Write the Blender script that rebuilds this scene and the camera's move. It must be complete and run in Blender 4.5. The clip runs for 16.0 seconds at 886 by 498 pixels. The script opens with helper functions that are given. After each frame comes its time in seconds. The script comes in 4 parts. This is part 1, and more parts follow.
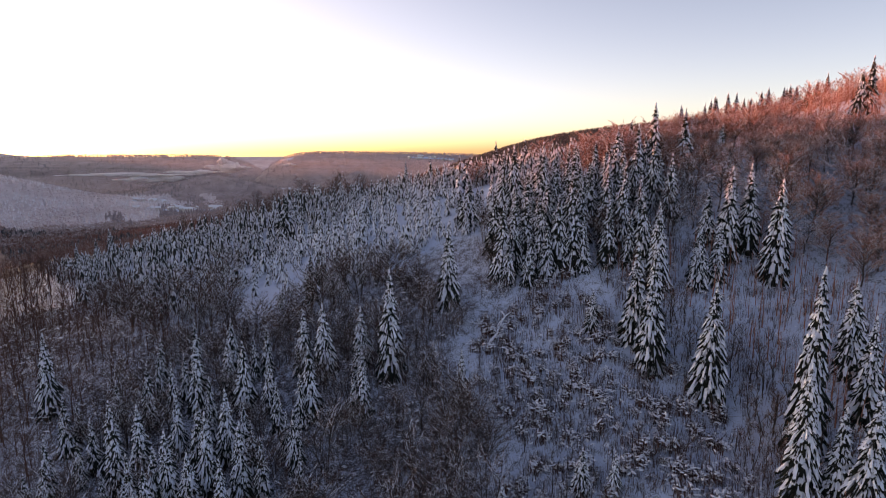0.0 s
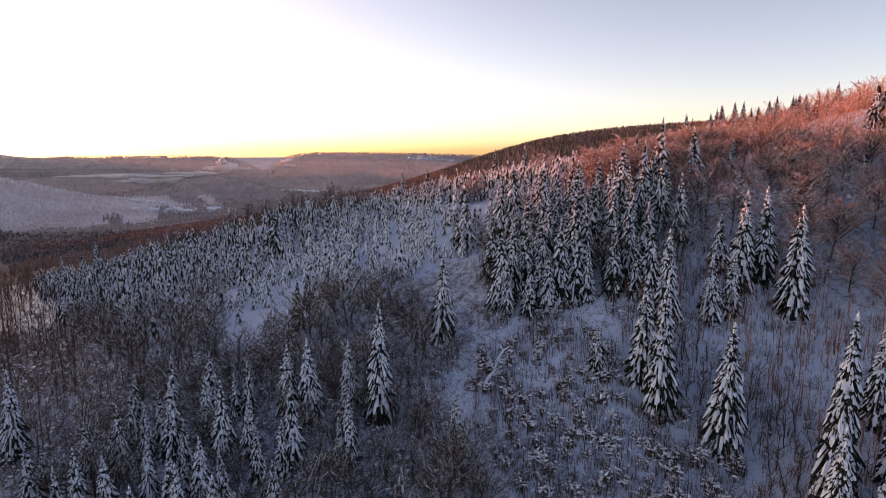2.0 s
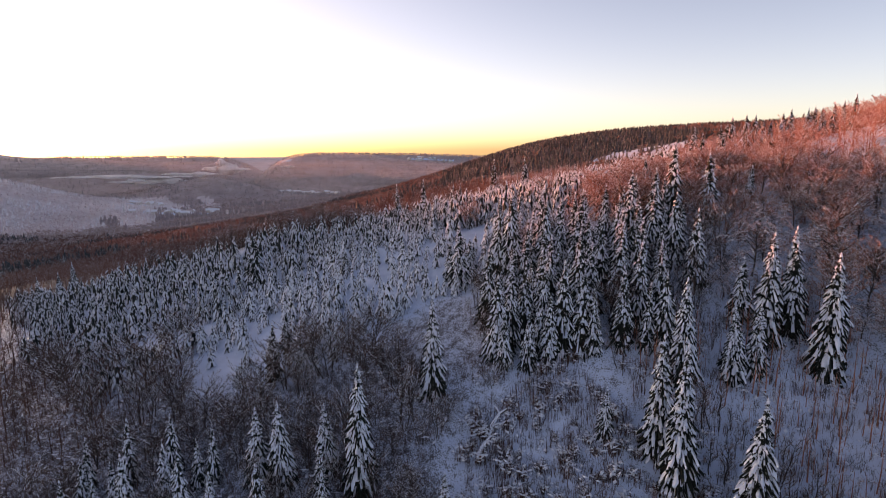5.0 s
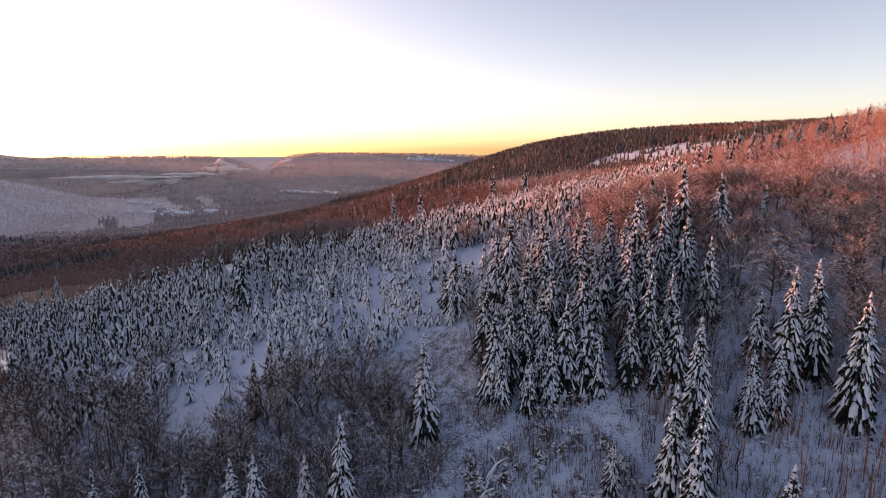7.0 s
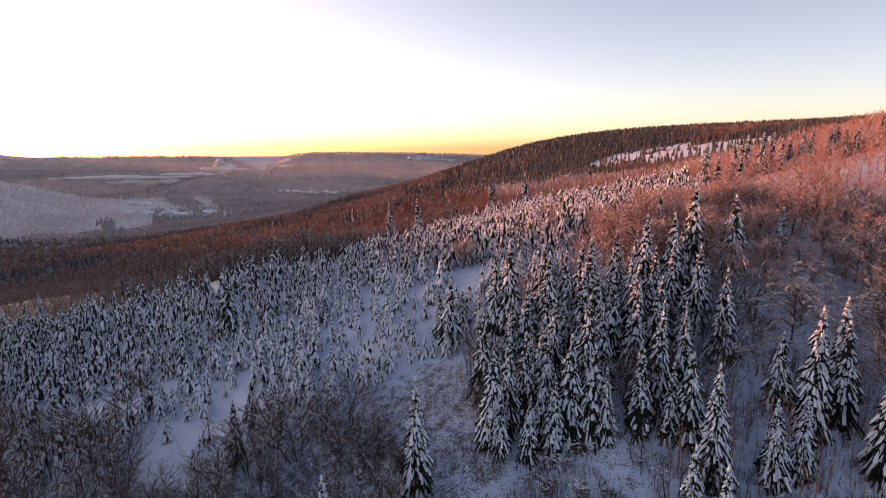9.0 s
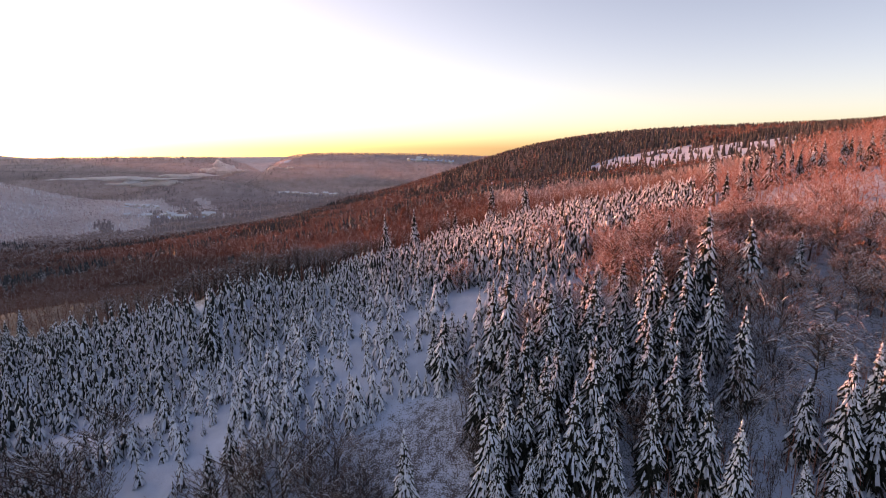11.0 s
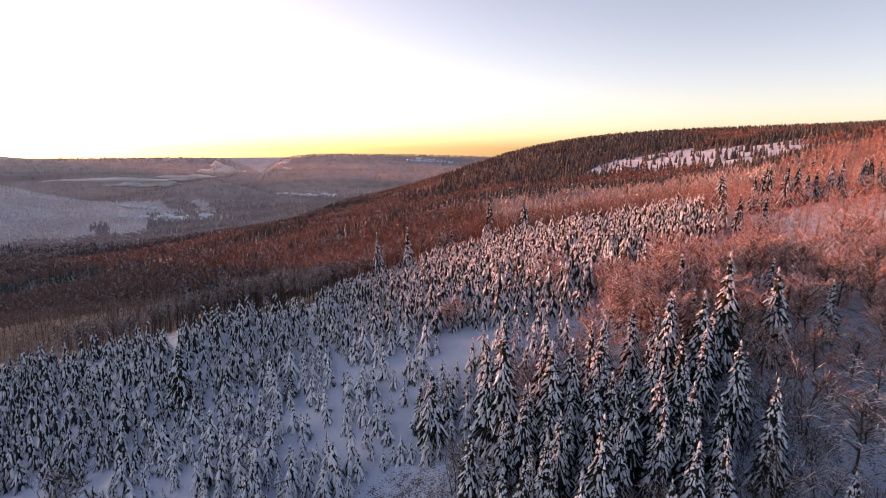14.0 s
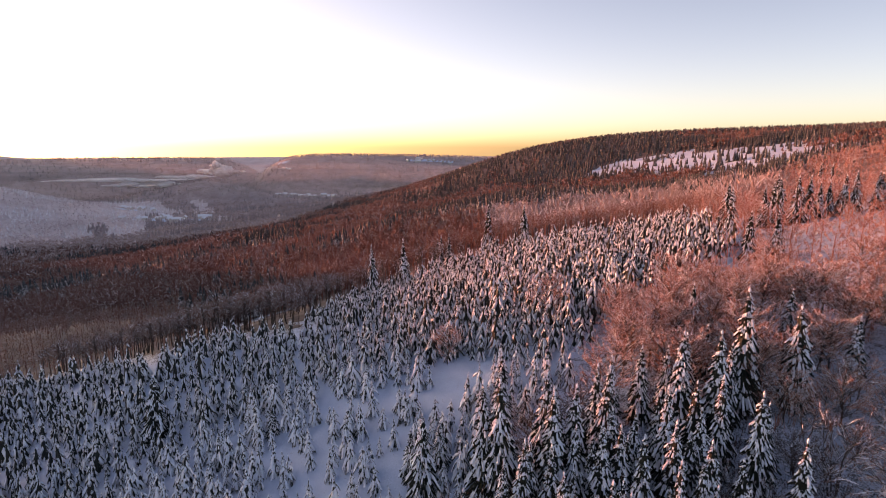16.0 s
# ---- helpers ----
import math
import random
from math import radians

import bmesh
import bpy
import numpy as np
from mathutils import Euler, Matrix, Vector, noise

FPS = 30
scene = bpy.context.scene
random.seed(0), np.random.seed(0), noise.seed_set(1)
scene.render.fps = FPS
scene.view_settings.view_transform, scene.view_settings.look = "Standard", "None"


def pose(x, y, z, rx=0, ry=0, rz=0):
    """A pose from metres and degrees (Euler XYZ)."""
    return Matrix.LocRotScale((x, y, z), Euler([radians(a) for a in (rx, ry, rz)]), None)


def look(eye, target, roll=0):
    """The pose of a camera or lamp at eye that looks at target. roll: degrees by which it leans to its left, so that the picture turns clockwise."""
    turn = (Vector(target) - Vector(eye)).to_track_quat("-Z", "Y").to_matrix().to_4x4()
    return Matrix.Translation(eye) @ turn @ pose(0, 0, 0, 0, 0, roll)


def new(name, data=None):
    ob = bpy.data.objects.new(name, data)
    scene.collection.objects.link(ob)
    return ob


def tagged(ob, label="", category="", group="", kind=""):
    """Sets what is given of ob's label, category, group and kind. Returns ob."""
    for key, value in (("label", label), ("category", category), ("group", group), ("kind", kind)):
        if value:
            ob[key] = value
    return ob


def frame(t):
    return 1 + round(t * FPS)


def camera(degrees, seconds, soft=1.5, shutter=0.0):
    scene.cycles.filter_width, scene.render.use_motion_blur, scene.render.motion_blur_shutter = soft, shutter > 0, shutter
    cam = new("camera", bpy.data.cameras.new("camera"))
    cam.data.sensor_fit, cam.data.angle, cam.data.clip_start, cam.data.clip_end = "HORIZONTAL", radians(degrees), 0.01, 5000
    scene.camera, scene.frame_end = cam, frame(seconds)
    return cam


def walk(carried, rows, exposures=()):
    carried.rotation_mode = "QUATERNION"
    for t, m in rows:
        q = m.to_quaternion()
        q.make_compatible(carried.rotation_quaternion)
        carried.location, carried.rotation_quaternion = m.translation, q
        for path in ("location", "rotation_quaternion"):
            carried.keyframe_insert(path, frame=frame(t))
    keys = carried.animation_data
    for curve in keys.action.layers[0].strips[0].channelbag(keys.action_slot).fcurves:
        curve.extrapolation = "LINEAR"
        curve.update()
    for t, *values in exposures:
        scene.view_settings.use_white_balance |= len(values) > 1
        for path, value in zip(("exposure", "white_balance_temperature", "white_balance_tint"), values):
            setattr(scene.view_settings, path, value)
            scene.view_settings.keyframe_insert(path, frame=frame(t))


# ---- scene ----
# ---- camera ----
cam = camera(77.4, 16.0, soft=0.95)
METRES, EYE, TILT, LEAN, TURN = 75.0, 0.0, -10.0, 0.0, 0.0
ROWS = [
    (0.0, 0.0, 0.0, 0.0, -0.0, 0.0, 0.0),
    (0.5, 0.004, 0.025, 0.0182, 0.01, 0.01, 0.01),
    (1.0, 0.0079, 0.05, 0.0364, 0.0, 0.01, 0.04),
    (1.5, 0.0119, 0.0749, 0.055, -0.0, -0.0, 0.03),
    (2.0, 0.0156, 0.0998, 0.0732, 0.01, 0.01, 0.02),
    (2.5, 0.0198, 0.1253, 0.0918, 0.02, -0.0, 0.02),
    (3.0, 0.0236, 0.1508, 0.1099, 0.04, 0.01, 0.0),
    (3.5, 0.0279, 0.1764, 0.1287, 0.04, -0.01, 0.02),
    (4.0, 0.0325, 0.2023, 0.1471, 0.04, -0.02, 0.02),
    (6.5, 0.0551, 0.3292, 0.241, 0.11, -0.16, -0.0),
    (7.0, 0.0591, 0.354, 0.2595, 0.11, -0.17, -0.0),
    (7.5, 0.0627, 0.3791, 0.2778, 0.1, -0.19, 0.03),
    (8.0, 0.0659, 0.4039, 0.2963, 0.12, -0.22, 0.05),
    (8.5, 0.069, 0.4285, 0.3147, 0.11, -0.26, 0.06),
    (9.0, 0.0724, 0.4539, 0.3331, 0.11, -0.31, 0.09),
    (11.5, 0.0916, 0.578, 0.4208, 0.11, -0.27, 0.06),
    (12.0, 0.0956, 0.6029, 0.4389, 0.09, -0.29, 0.05),
    (12.5, 0.1008, 0.6278, 0.4566, 0.1, -0.28, 0.04),
    (13.0, 0.105, 0.6528, 0.4743, 0.08, -0.29, 0.04),
    (13.5, 0.1096, 0.6775, 0.492, 0.09, -0.29, 0.02),
    (14.0, 0.114, 0.7026, 0.5094, 0.1, -0.3, 0.02),
    (14.5, 0.1181, 0.7277, 0.5266, 0.11, -0.32, 0.02),
    (15.0, 0.1223, 0.7535, 0.5438, 0.11, -0.35, 0.01),
    (15.5, 0.1263, 0.779, 0.5613, 0.11, -0.36, 0.02),
    (16.0, 0.1306, 0.8047, 0.5787, 0.11, -0.39, 0.02),
]
walk(cam, [(t, pose(0, 0, EYE, TILT, LEAN, TURN) @ pose(METRES * x, METRES * y, METRES * z, 90 + pitch, roll, yaw)) for t, x, y, z, yaw, pitch, roll in ROWS],
     exposures=((0.0, 1.4, 8300.0, 34.0), (16.0, 1.4, 8300.0, 34.0)))

# ---- world and sun: a low winter sun beyond the left edge of the view ----
SUN_AZIMUTH, SUN_HEIGHT = radians(-61.0), radians(3.4)  # azimuth from straight ahead (+y), to the right
world = bpy.data.worlds.new("winter_sky")
scene.world = world
world.use_nodes = True
sky = world.node_tree.nodes.new("ShaderNodeTexSky")
sky.sky_type = "NISHITA"
sky.sun_disc = False
sky.sun_elevation = SUN_HEIGHT
sky.sun_rotation = SUN_AZIMUTH
sky.altitude, sky.air_density, sky.dust_density, sky.ozone_density = 1500.0, 0.6, 3.8, 0.7
world.node_tree.links.new(sky.outputs[0], world.node_tree.nodes["Background"].inputs[0])
world.node_tree.nodes["Background"].inputs[1].default_value = 0.19
sun_data = bpy.data.lights.new("sun", "SUN")
sun_data.energy, sun_data.angle, sun_data.color = 4.1, radians(0.6), (1.0, 0.34, 0.18)
sun = new("sun", sun_data)
toward = Vector((math.sin(SUN_AZIMUTH) * math.cos(SUN_HEIGHT), math.cos(SUN_AZIMUTH) * math.cos(SUN_HEIGHT), math.sin(SUN_HEIGHT)))
sun.matrix_world = look(toward * 300, (0, 0, 0))


# ---- materials ----
def material(name, low, high, scale, rough=0.8, bump=0.3, bump_scale=None, frost=0.0, frost_scale=2.0, spread=0.25, up=0.35):
    """Two-tone noise colour with fine relief; frost: how much snow lies on the faces that look up."""
    m = bpy.data.materials.new(name)
    m.use_nodes = True
    n, l = m.node_tree.nodes, m.node_tree.links
    b = n["Principled BSDF"]
    b.inputs["Roughness"].default_value = rough
    b.inputs["Specular IOR Level"].default_value = 0.25
    at = n.new("ShaderNodeNewGeometry")
    big = n.new("ShaderNodeTexNoise")
    big.inputs["Scale"].default_value, big.inputs["Detail"].default_value = scale, 6.0
    l.new(at.outputs["Position"], big.inputs["Vector"])
    ramp = n.new("ShaderNodeValToRGB")
    ramp.color_ramp.elements[0].position, ramp.color_ramp.elements[1].position = 0.5 - spread, 0.5 + spread
    ramp.color_ramp.elements[0].color, ramp.color_ramp.elements[1].color = (*low, 1), (*high, 1)
    l.new(big.outputs["Fac"], ramp.inputs["Fac"])
    shade = ramp.outputs["Color"]
    if frost > 0:
        part_n = n.new("ShaderNodeSeparateXYZ")
        l.new(at.outputs["Normal"], part_n.inputs[0])
        patch = n.new("ShaderNodeTexNoise")
        patch.inputs["Scale"].default_value, patch.inputs["Detail"].default_value = frost_scale, 4.0
        l.new(at.outputs["Position"], patch.inputs["Vector"])
        add = n.new("ShaderNodeMath")
        add.operation = "MULTIPLY_ADD"
        l.new(patch.outputs["Fac"], add.inputs[0])
        add.inputs[1].default_value = 1.6
        l.new(part_n.outputs["Z"], add.inputs[2])
        edge = n.new("ShaderNodeMapRange")
        edge.inputs["From Min"].default_value, edge.inputs["From Max"].default_value = up + 0.75, up + 1.15
        edge.inputs["To Max"].default_value = frost
        l.new(add.outputs[0], edge.inputs["Value"])
        mix = n.new("ShaderNodeMix")
        mix.data_type = "RGBA"
        l.new(edge.outputs["Result"], mix.inputs["Factor"])
        l.new(shade, mix.inputs[6])
        mix.inputs[7].default_value = (0.82, 0.84, 0.88, 1)
        shade = mix.outputs[2]
    l.new(shade, b.inputs["Base Color"])
    fine = n.new("ShaderNodeTexNoise")
    fine.inputs["Scale"].default_value, fine.inputs["Detail"].default_value = bump_scale or scale * 6, 5.0
    l.new(at.outputs["Position"], fine.inputs["Vector"])
    relief = n.new("ShaderNodeBump")
    relief.inputs["Strength"].default_value, relief.inputs["Distance"].default_value = bump, 0.15
    l.new(fine.outputs["Fac"], relief.inputs["Height"])
    l.new(relief.outputs["Normal"], b.inputs["Normal"])
    return m


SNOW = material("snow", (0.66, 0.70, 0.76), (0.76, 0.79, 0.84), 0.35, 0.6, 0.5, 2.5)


def add_brush(m):
    """Dark stems and litter showing through the snow where the ground's brush value is high."""
    n, l = m.node_tree.nodes, m.node_tree.links
    b = n["Principled BSDF"]
    base = b.inputs["Base Color"].links[0].from_socket
    at, mask = n.new("ShaderNodeNewGeometry"), n.new("ShaderNodeAttribute")
    mask.attribute_name = "brush"
    total = mask.outputs["Fac"]
    for scale, weight in ((0.7, 1.0), (4.6, 1.8)):
        tex, madd = n.new("ShaderNodeTexNoise"), n.new("ShaderNodeMath")
        tex.inputs["Scale"].default_value, tex.inputs["Detail"].default_value = scale, 5.0
        l.new(at.outputs["Position"], tex.inputs["Vector"])
        madd.operation = "MULTIPLY_ADD"
        madd.inputs[1].default_value = weight
        l.new(tex.outputs["Fac"], madd.inputs[0])
        l.new(total, madd.inputs[2])
        total = madd.outputs[0]
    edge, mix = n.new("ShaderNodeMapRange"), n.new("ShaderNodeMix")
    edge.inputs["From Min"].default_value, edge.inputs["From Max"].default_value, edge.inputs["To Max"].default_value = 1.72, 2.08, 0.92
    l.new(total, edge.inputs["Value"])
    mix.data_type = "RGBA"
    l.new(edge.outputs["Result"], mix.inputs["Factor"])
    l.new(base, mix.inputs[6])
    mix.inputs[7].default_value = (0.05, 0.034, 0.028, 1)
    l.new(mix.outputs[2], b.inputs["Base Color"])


# the blue of shade is put into the snow colour, in BOUGH_SNOW too
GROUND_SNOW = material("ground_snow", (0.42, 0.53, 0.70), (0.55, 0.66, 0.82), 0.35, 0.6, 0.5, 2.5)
add_brush(GROUND_SNOW)
BOUGH_SNOW = material("bough_snow", (0.60, 0.69, 0.82), (0.76, 0.83, 0.92), 1.5, 0.65, 0.6, 6.0)
NEEDLES = material("spruce_needles", (0.005, 0.008, 0.007), (0.020, 0.026, 0.018), 1.2, 0.75, 0.8, 9.0, 0.2, 2.2, 0.25, 0.7)
YOUNG_NEEDLES = material("young_spruce_needles", (0.012, 0.016, 0.016), (0.036, 0.042, 0.038), 1.2, 0.75, 0.8, 9.0, 0.5, 2.5, 0.25, 0.35)
SPRUCE_BARK = material("spruce_bark", (0.05, 0.035, 0.028), (0.14, 0.10, 0.08), 2.5, 0.9, 0.9)
BEECH_BARK = material("beech_bark", (0.03, 0.024, 0.021), (0.10, 0.078, 0.07), 1.5, 0.85, 0.5, None, 0.35, 1.5, 0.25, 0.7)
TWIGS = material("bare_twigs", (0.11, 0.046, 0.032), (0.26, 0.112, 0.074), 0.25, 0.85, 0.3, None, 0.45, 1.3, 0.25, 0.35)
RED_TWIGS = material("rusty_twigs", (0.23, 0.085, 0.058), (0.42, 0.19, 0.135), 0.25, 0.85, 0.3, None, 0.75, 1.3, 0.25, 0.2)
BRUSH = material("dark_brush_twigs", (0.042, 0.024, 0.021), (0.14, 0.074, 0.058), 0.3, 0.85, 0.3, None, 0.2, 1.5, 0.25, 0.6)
FAR_CONIFER = material("distant_snowy_conifer", (0.026, 0.03, 0.034), (0.075, 0.078, 0.08), 0.02, 0.8, 0.3, 1.0, 0.65, 0.6, 0.25, 0.35)
# besides frost, the haze of distance is put into these two base colours
PALE_CONIFER = material("frosted_hazy_conifer", (0.46, 0.38, 0.39), (0.64, 0.55, 0.56), 0.008, 0.8, 0.3, 1.0, 0.8, 0.3, 0.25, 0.0)
PALE_TWIGS = material("frosted_hazy_bare_wood", (0.48, 0.38, 0.38), (0.64, 0.52, 0.52), 0.008, 0.85, 0.3, 1.0, 0.6, 0.3, 0.25, 0.2)
# RIM colours are lightened to stand in for haze over the far hills
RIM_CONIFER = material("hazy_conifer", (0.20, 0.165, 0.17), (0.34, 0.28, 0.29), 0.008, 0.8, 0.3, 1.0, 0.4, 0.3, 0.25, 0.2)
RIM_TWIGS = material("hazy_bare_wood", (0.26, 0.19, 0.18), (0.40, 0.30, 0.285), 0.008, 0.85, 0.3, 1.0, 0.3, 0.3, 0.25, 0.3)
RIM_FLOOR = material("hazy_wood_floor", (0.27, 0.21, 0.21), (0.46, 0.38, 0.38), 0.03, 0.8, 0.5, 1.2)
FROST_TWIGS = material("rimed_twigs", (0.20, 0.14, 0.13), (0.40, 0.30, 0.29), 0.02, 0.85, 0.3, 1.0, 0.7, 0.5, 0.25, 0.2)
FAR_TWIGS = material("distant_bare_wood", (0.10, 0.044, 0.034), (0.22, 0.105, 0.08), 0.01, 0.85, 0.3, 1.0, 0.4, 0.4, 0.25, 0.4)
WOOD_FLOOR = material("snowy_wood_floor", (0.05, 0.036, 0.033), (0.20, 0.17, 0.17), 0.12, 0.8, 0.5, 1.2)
# haze of distance mixed into the frosted floor's base colour
PALE_FLOOR = material("frosted_hazy_wood_floor", (0.48, 0.41, 0.42), (0.72, 0.64, 0.65), 0.03, 0.8, 0.5, 1.2)
PLASTER = material("house_plaster", (0.45, 0.42, 0.38), (0.6, 0.57, 0.52), 0.5, 0.9, 0.2)
MIST = bpy.data.materials.new("valley_mist")


# ---- shape of the land ----
def sig(v):
    return 1.0 / (1.0 + np.exp(-np.clip(v, -60, 60)))


KNOLLS = [(0, 150, 220, 17.1), (120, 560, 170, 27.6), (340, 480, 120, 7.3), (-60, 560, 150, 9.7), (260, 370, 90, 16.1), (160, 190, 60, 6.4), (-220, 310, 80, 15.9), (-150, 235, 65, 5.1), (-75, 105, 60, 0.4), (-20, 100, 60, -7.2), (35, 95, 60, -6.7), (95, 95, 60, -6.7), (-90, 175, 60, -4.2), (-25, 165, 60, 0.8)]
SPURS = [(35, 160, 60, 6.7), (95, 165, 60, -9.8), (-80, 250, 70, 8.0), (20, 240, 70, 0.0), (110, 250, 70, 4.7), (45, 345, 80, 10.3), (-30, 330, 80, 1.9), (76, 152, 36, 7.0), (48, 84, 18, -4.0), (-24, 203, 40, 4.5), (-66, 203, 30, 8.0), (-108, 218, 26, 5.0), (-120, 285, 60, -6.0), (15, 510, 110, 9.0)]
STEP_NEAR, STEP_FAR = -13.0, -39.7


def land(x, y):
    """Height of the ground at x, y."""
    x, y = np.asarray(x, float), np.asarray(y, float)
    brow = 110 + 250 * np.exp(-((y - 820) / 480) ** 4)
    foot = -560 + 410 * sig((y - 1100) / 250)
    fade = sig((2300 - y) / 130)
    z = -185 + 115 * sig((x - foot) / 190) * fade + 140 * sig((x - brow) / 140) * fade
    for kx, ky, radius, height in KNOLLS + SPURS:
        z = z + height * np.exp(-((x - kx) ** 2 + (y - ky) ** 2) / radius**2)
    z = z + STEP_NEAR * sig((98 - y) / 14) + STEP_FAR * sig((60 - y) / 30)
    # hills across the valley
    z = z + 160 * sig((-1075 - x) / 40) * sig((y - 2480) / 60) * sig((3500 - y) / 100)
    z = z + 178 * sig((x + 890) / 40) * sig((900 - x) / 300) * sig((y - 2720 - 0.12 * x) / 75) * sig((3700 - y) / 100)
    z = z + 136 * np.exp(-(((x + 1520) / 430) ** 2 + ((y - 1600) / 330) ** 2))
    z = z + 88 * np.exp(-(((x + 930) / 260) ** 2 + ((y - 2230) / 130) ** 2))
    # the ridge behind which the sun stands low
    ahead, across = -0.866 * x + 0.5 * y, 0.5 * x + 0.866 * y
    z = z + (266 - 22 * sig((across - 230) / 30)) * np.exp(-((ahead - 1500) / 190) ** 2) * sig((380 - across) / 60) * sig((across + 1500) / 100)
    # rim of the distant plain
    return z + 145 * sig((np.hypot(x, y) - 4450) / 60)


def mesh_of(name, verts, tris, mat, smooth=False):
    me = bpy.data.meshes.new(name)
    verts, tris = np.asarray(verts, np.float32), np.asarray(tris, np.int32)
    me.vertices.add(len(verts))
    me.vertices.foreach_set("co", verts.ravel())
    me.loops.add(tris.size)
    me.loops.foreach_set("vertex_index", tris.ravel())
    me.polygons.add(len(tris))
    me.polygons.foreach_set("loop_start", np.arange(0, tris.size, 3, dtype=np.int32))
    me.polygons.foreach_set("use_smooth", np.full(len(tris), smooth))
    me.materials.append(mat)
    me.update()
    me.validate()
    return me


def child(name, me, parent, label=""):
    ob = new(name, me)
    ob.parent = parent
    if label:
        ob["label"] = label
    return ob


class Soup:
    """Collects triangles."""

    def __init__(self):
        self.v, self.t, self.n = [], [], 0

    def add(self, v, t):
        self.v.append(np.asarray(v, float))
        self.t.append(np.asarray(t, int) + self.n)
        self.n += len(v)

    def arrays(self):
        return np.concatenate(self.v), np.concatenate(self.t)


def ring_faces(stations, sides):
    """Triangles between rings of a tube, closed at the last ring by its own taper."""
    out = []
    for i in range(stations - 1):
        for j in range(sides):
            a, b = i * sides + j, i * sides + (j + 1) % sides
            out += [(a, b, b + sides), (a, b + sides, a + sides)]
    return np.array(out)


def tube(soup, points, radii, sides):
    points = np.asarray(points, float)
    way = np.gradient(points, axis=0)
    way /= np.linalg.norm(way, axis=1, keepdims=True) + 1e-9
    ref = np.array([0.31, 0.87, 0.38]) if abs(way[0][2]) > 0.8 else np.array([0, 0, 1.0])
    u = np.cross(way, ref)
    u /= np.linalg.norm(u, axis=1, keepdims=True) + 1e-9
    w = np.cross(way, u)
    turn = np.arange(sides) * 2 * np.pi / sides
    ring = points[:, None] + np.asarray(radii)[:, None, None] * (np.cos(turn)[None, :, None] * u[:, None] + np.sin(turn)[None, :, None] * w[:, None])
    soup.add(ring.reshape(-1, 3), ring_faces(len(points), sides))


BLADE = {k: ring_faces(k, 4) for k in (2, 3, 4)}


def finger(needles, snow, rng, foot, a, length, droop, cover, k, m, puff, lumps):
    """One hanging twig fan of a spruce bough: a blade of needles with a ragged ridge of snow on it."""
    side, out = np.array([-math.sin(a), math.cos(a), 0.0]), np.array([math.cos(a), math.sin(a), 0.0])
    bend = rng.uniform(-0.18, 0.18)

    def spine(s):
        p = foot + out * (length * (s - 0.14 * s**2))[:, None] + side * (bend * length * s**2)[:, None]
        p[:, 2] += length * (0.16 * s - droop * s**1.6)
        return p

    s = np.linspace(0.05, 1.0, k)
    wide = (0.07 * length + 0.12) / puff**0.5 * np.interp(s, [0, 0.35, 1], [0.6, 1.15, 0.3]) * rng.uniform(0.7, 1.3, k)
    p = spine(s)
    ring = np.stack([p - side * wide[:, None], p + [0, 0, 0.03 * length], p + side * wide[:, None], p - [0, 0, 0.10 * length + 0.12]], 1)
    ring[:, 0, 2] -= wide * rng.uniform(0.6, 1.6, k)
    ring[:, 2, 2] -= wide * rng.uniform(0.6, 1.6, k)
    needles.add(ring.reshape(-1, 3), BLADE[k])
    if rng.random() > cover:
        return
    cuts = (0.06, 0.5, 1.0) if lumps == 2 else (0.1, 1.0)
    for q in range(lumps):
        wide_lump = cuts[q + 1] - cuts[q]
        s = np.linspace(cuts[q] + rng.uniform(0.0, 0.4) * wide_lump, cuts[q + 1] + rng.uniform(-0.25, 0.08) * wide_lump, m)
        fat = puff * (1.4 if m == 2 else 1.0) * (0.04 * length + 0.08) * np.interp(np.linspace(0, 1, m), [0, 0.5, 1], [0.55, 1.0, 0.75]) * rng.uniform(0.55, 1.5, m)
        up = puff * (0.04 * length + 0.085) * rng.uniform(0.5, 1.5, m)
        core = spine(s) + [0, 0, 0.03 * length] + side * rng.normal(0, 0.05 * length)
        load = np.stack([core - side * fat[:, None], core + np.stack([0 * up, 0 * up, up], 1), core + side * fat[:, None], core - [0, 0, 0.04]], 1)
        load[:, 0, 2] -= 0.8 * fat
        load[:, 2, 2] -= 0.8 * fat
        snow.add((load + rng.normal(0, 0.016 * length + 0.014, load.shape)).reshape(-1, 3), BLADE[m])


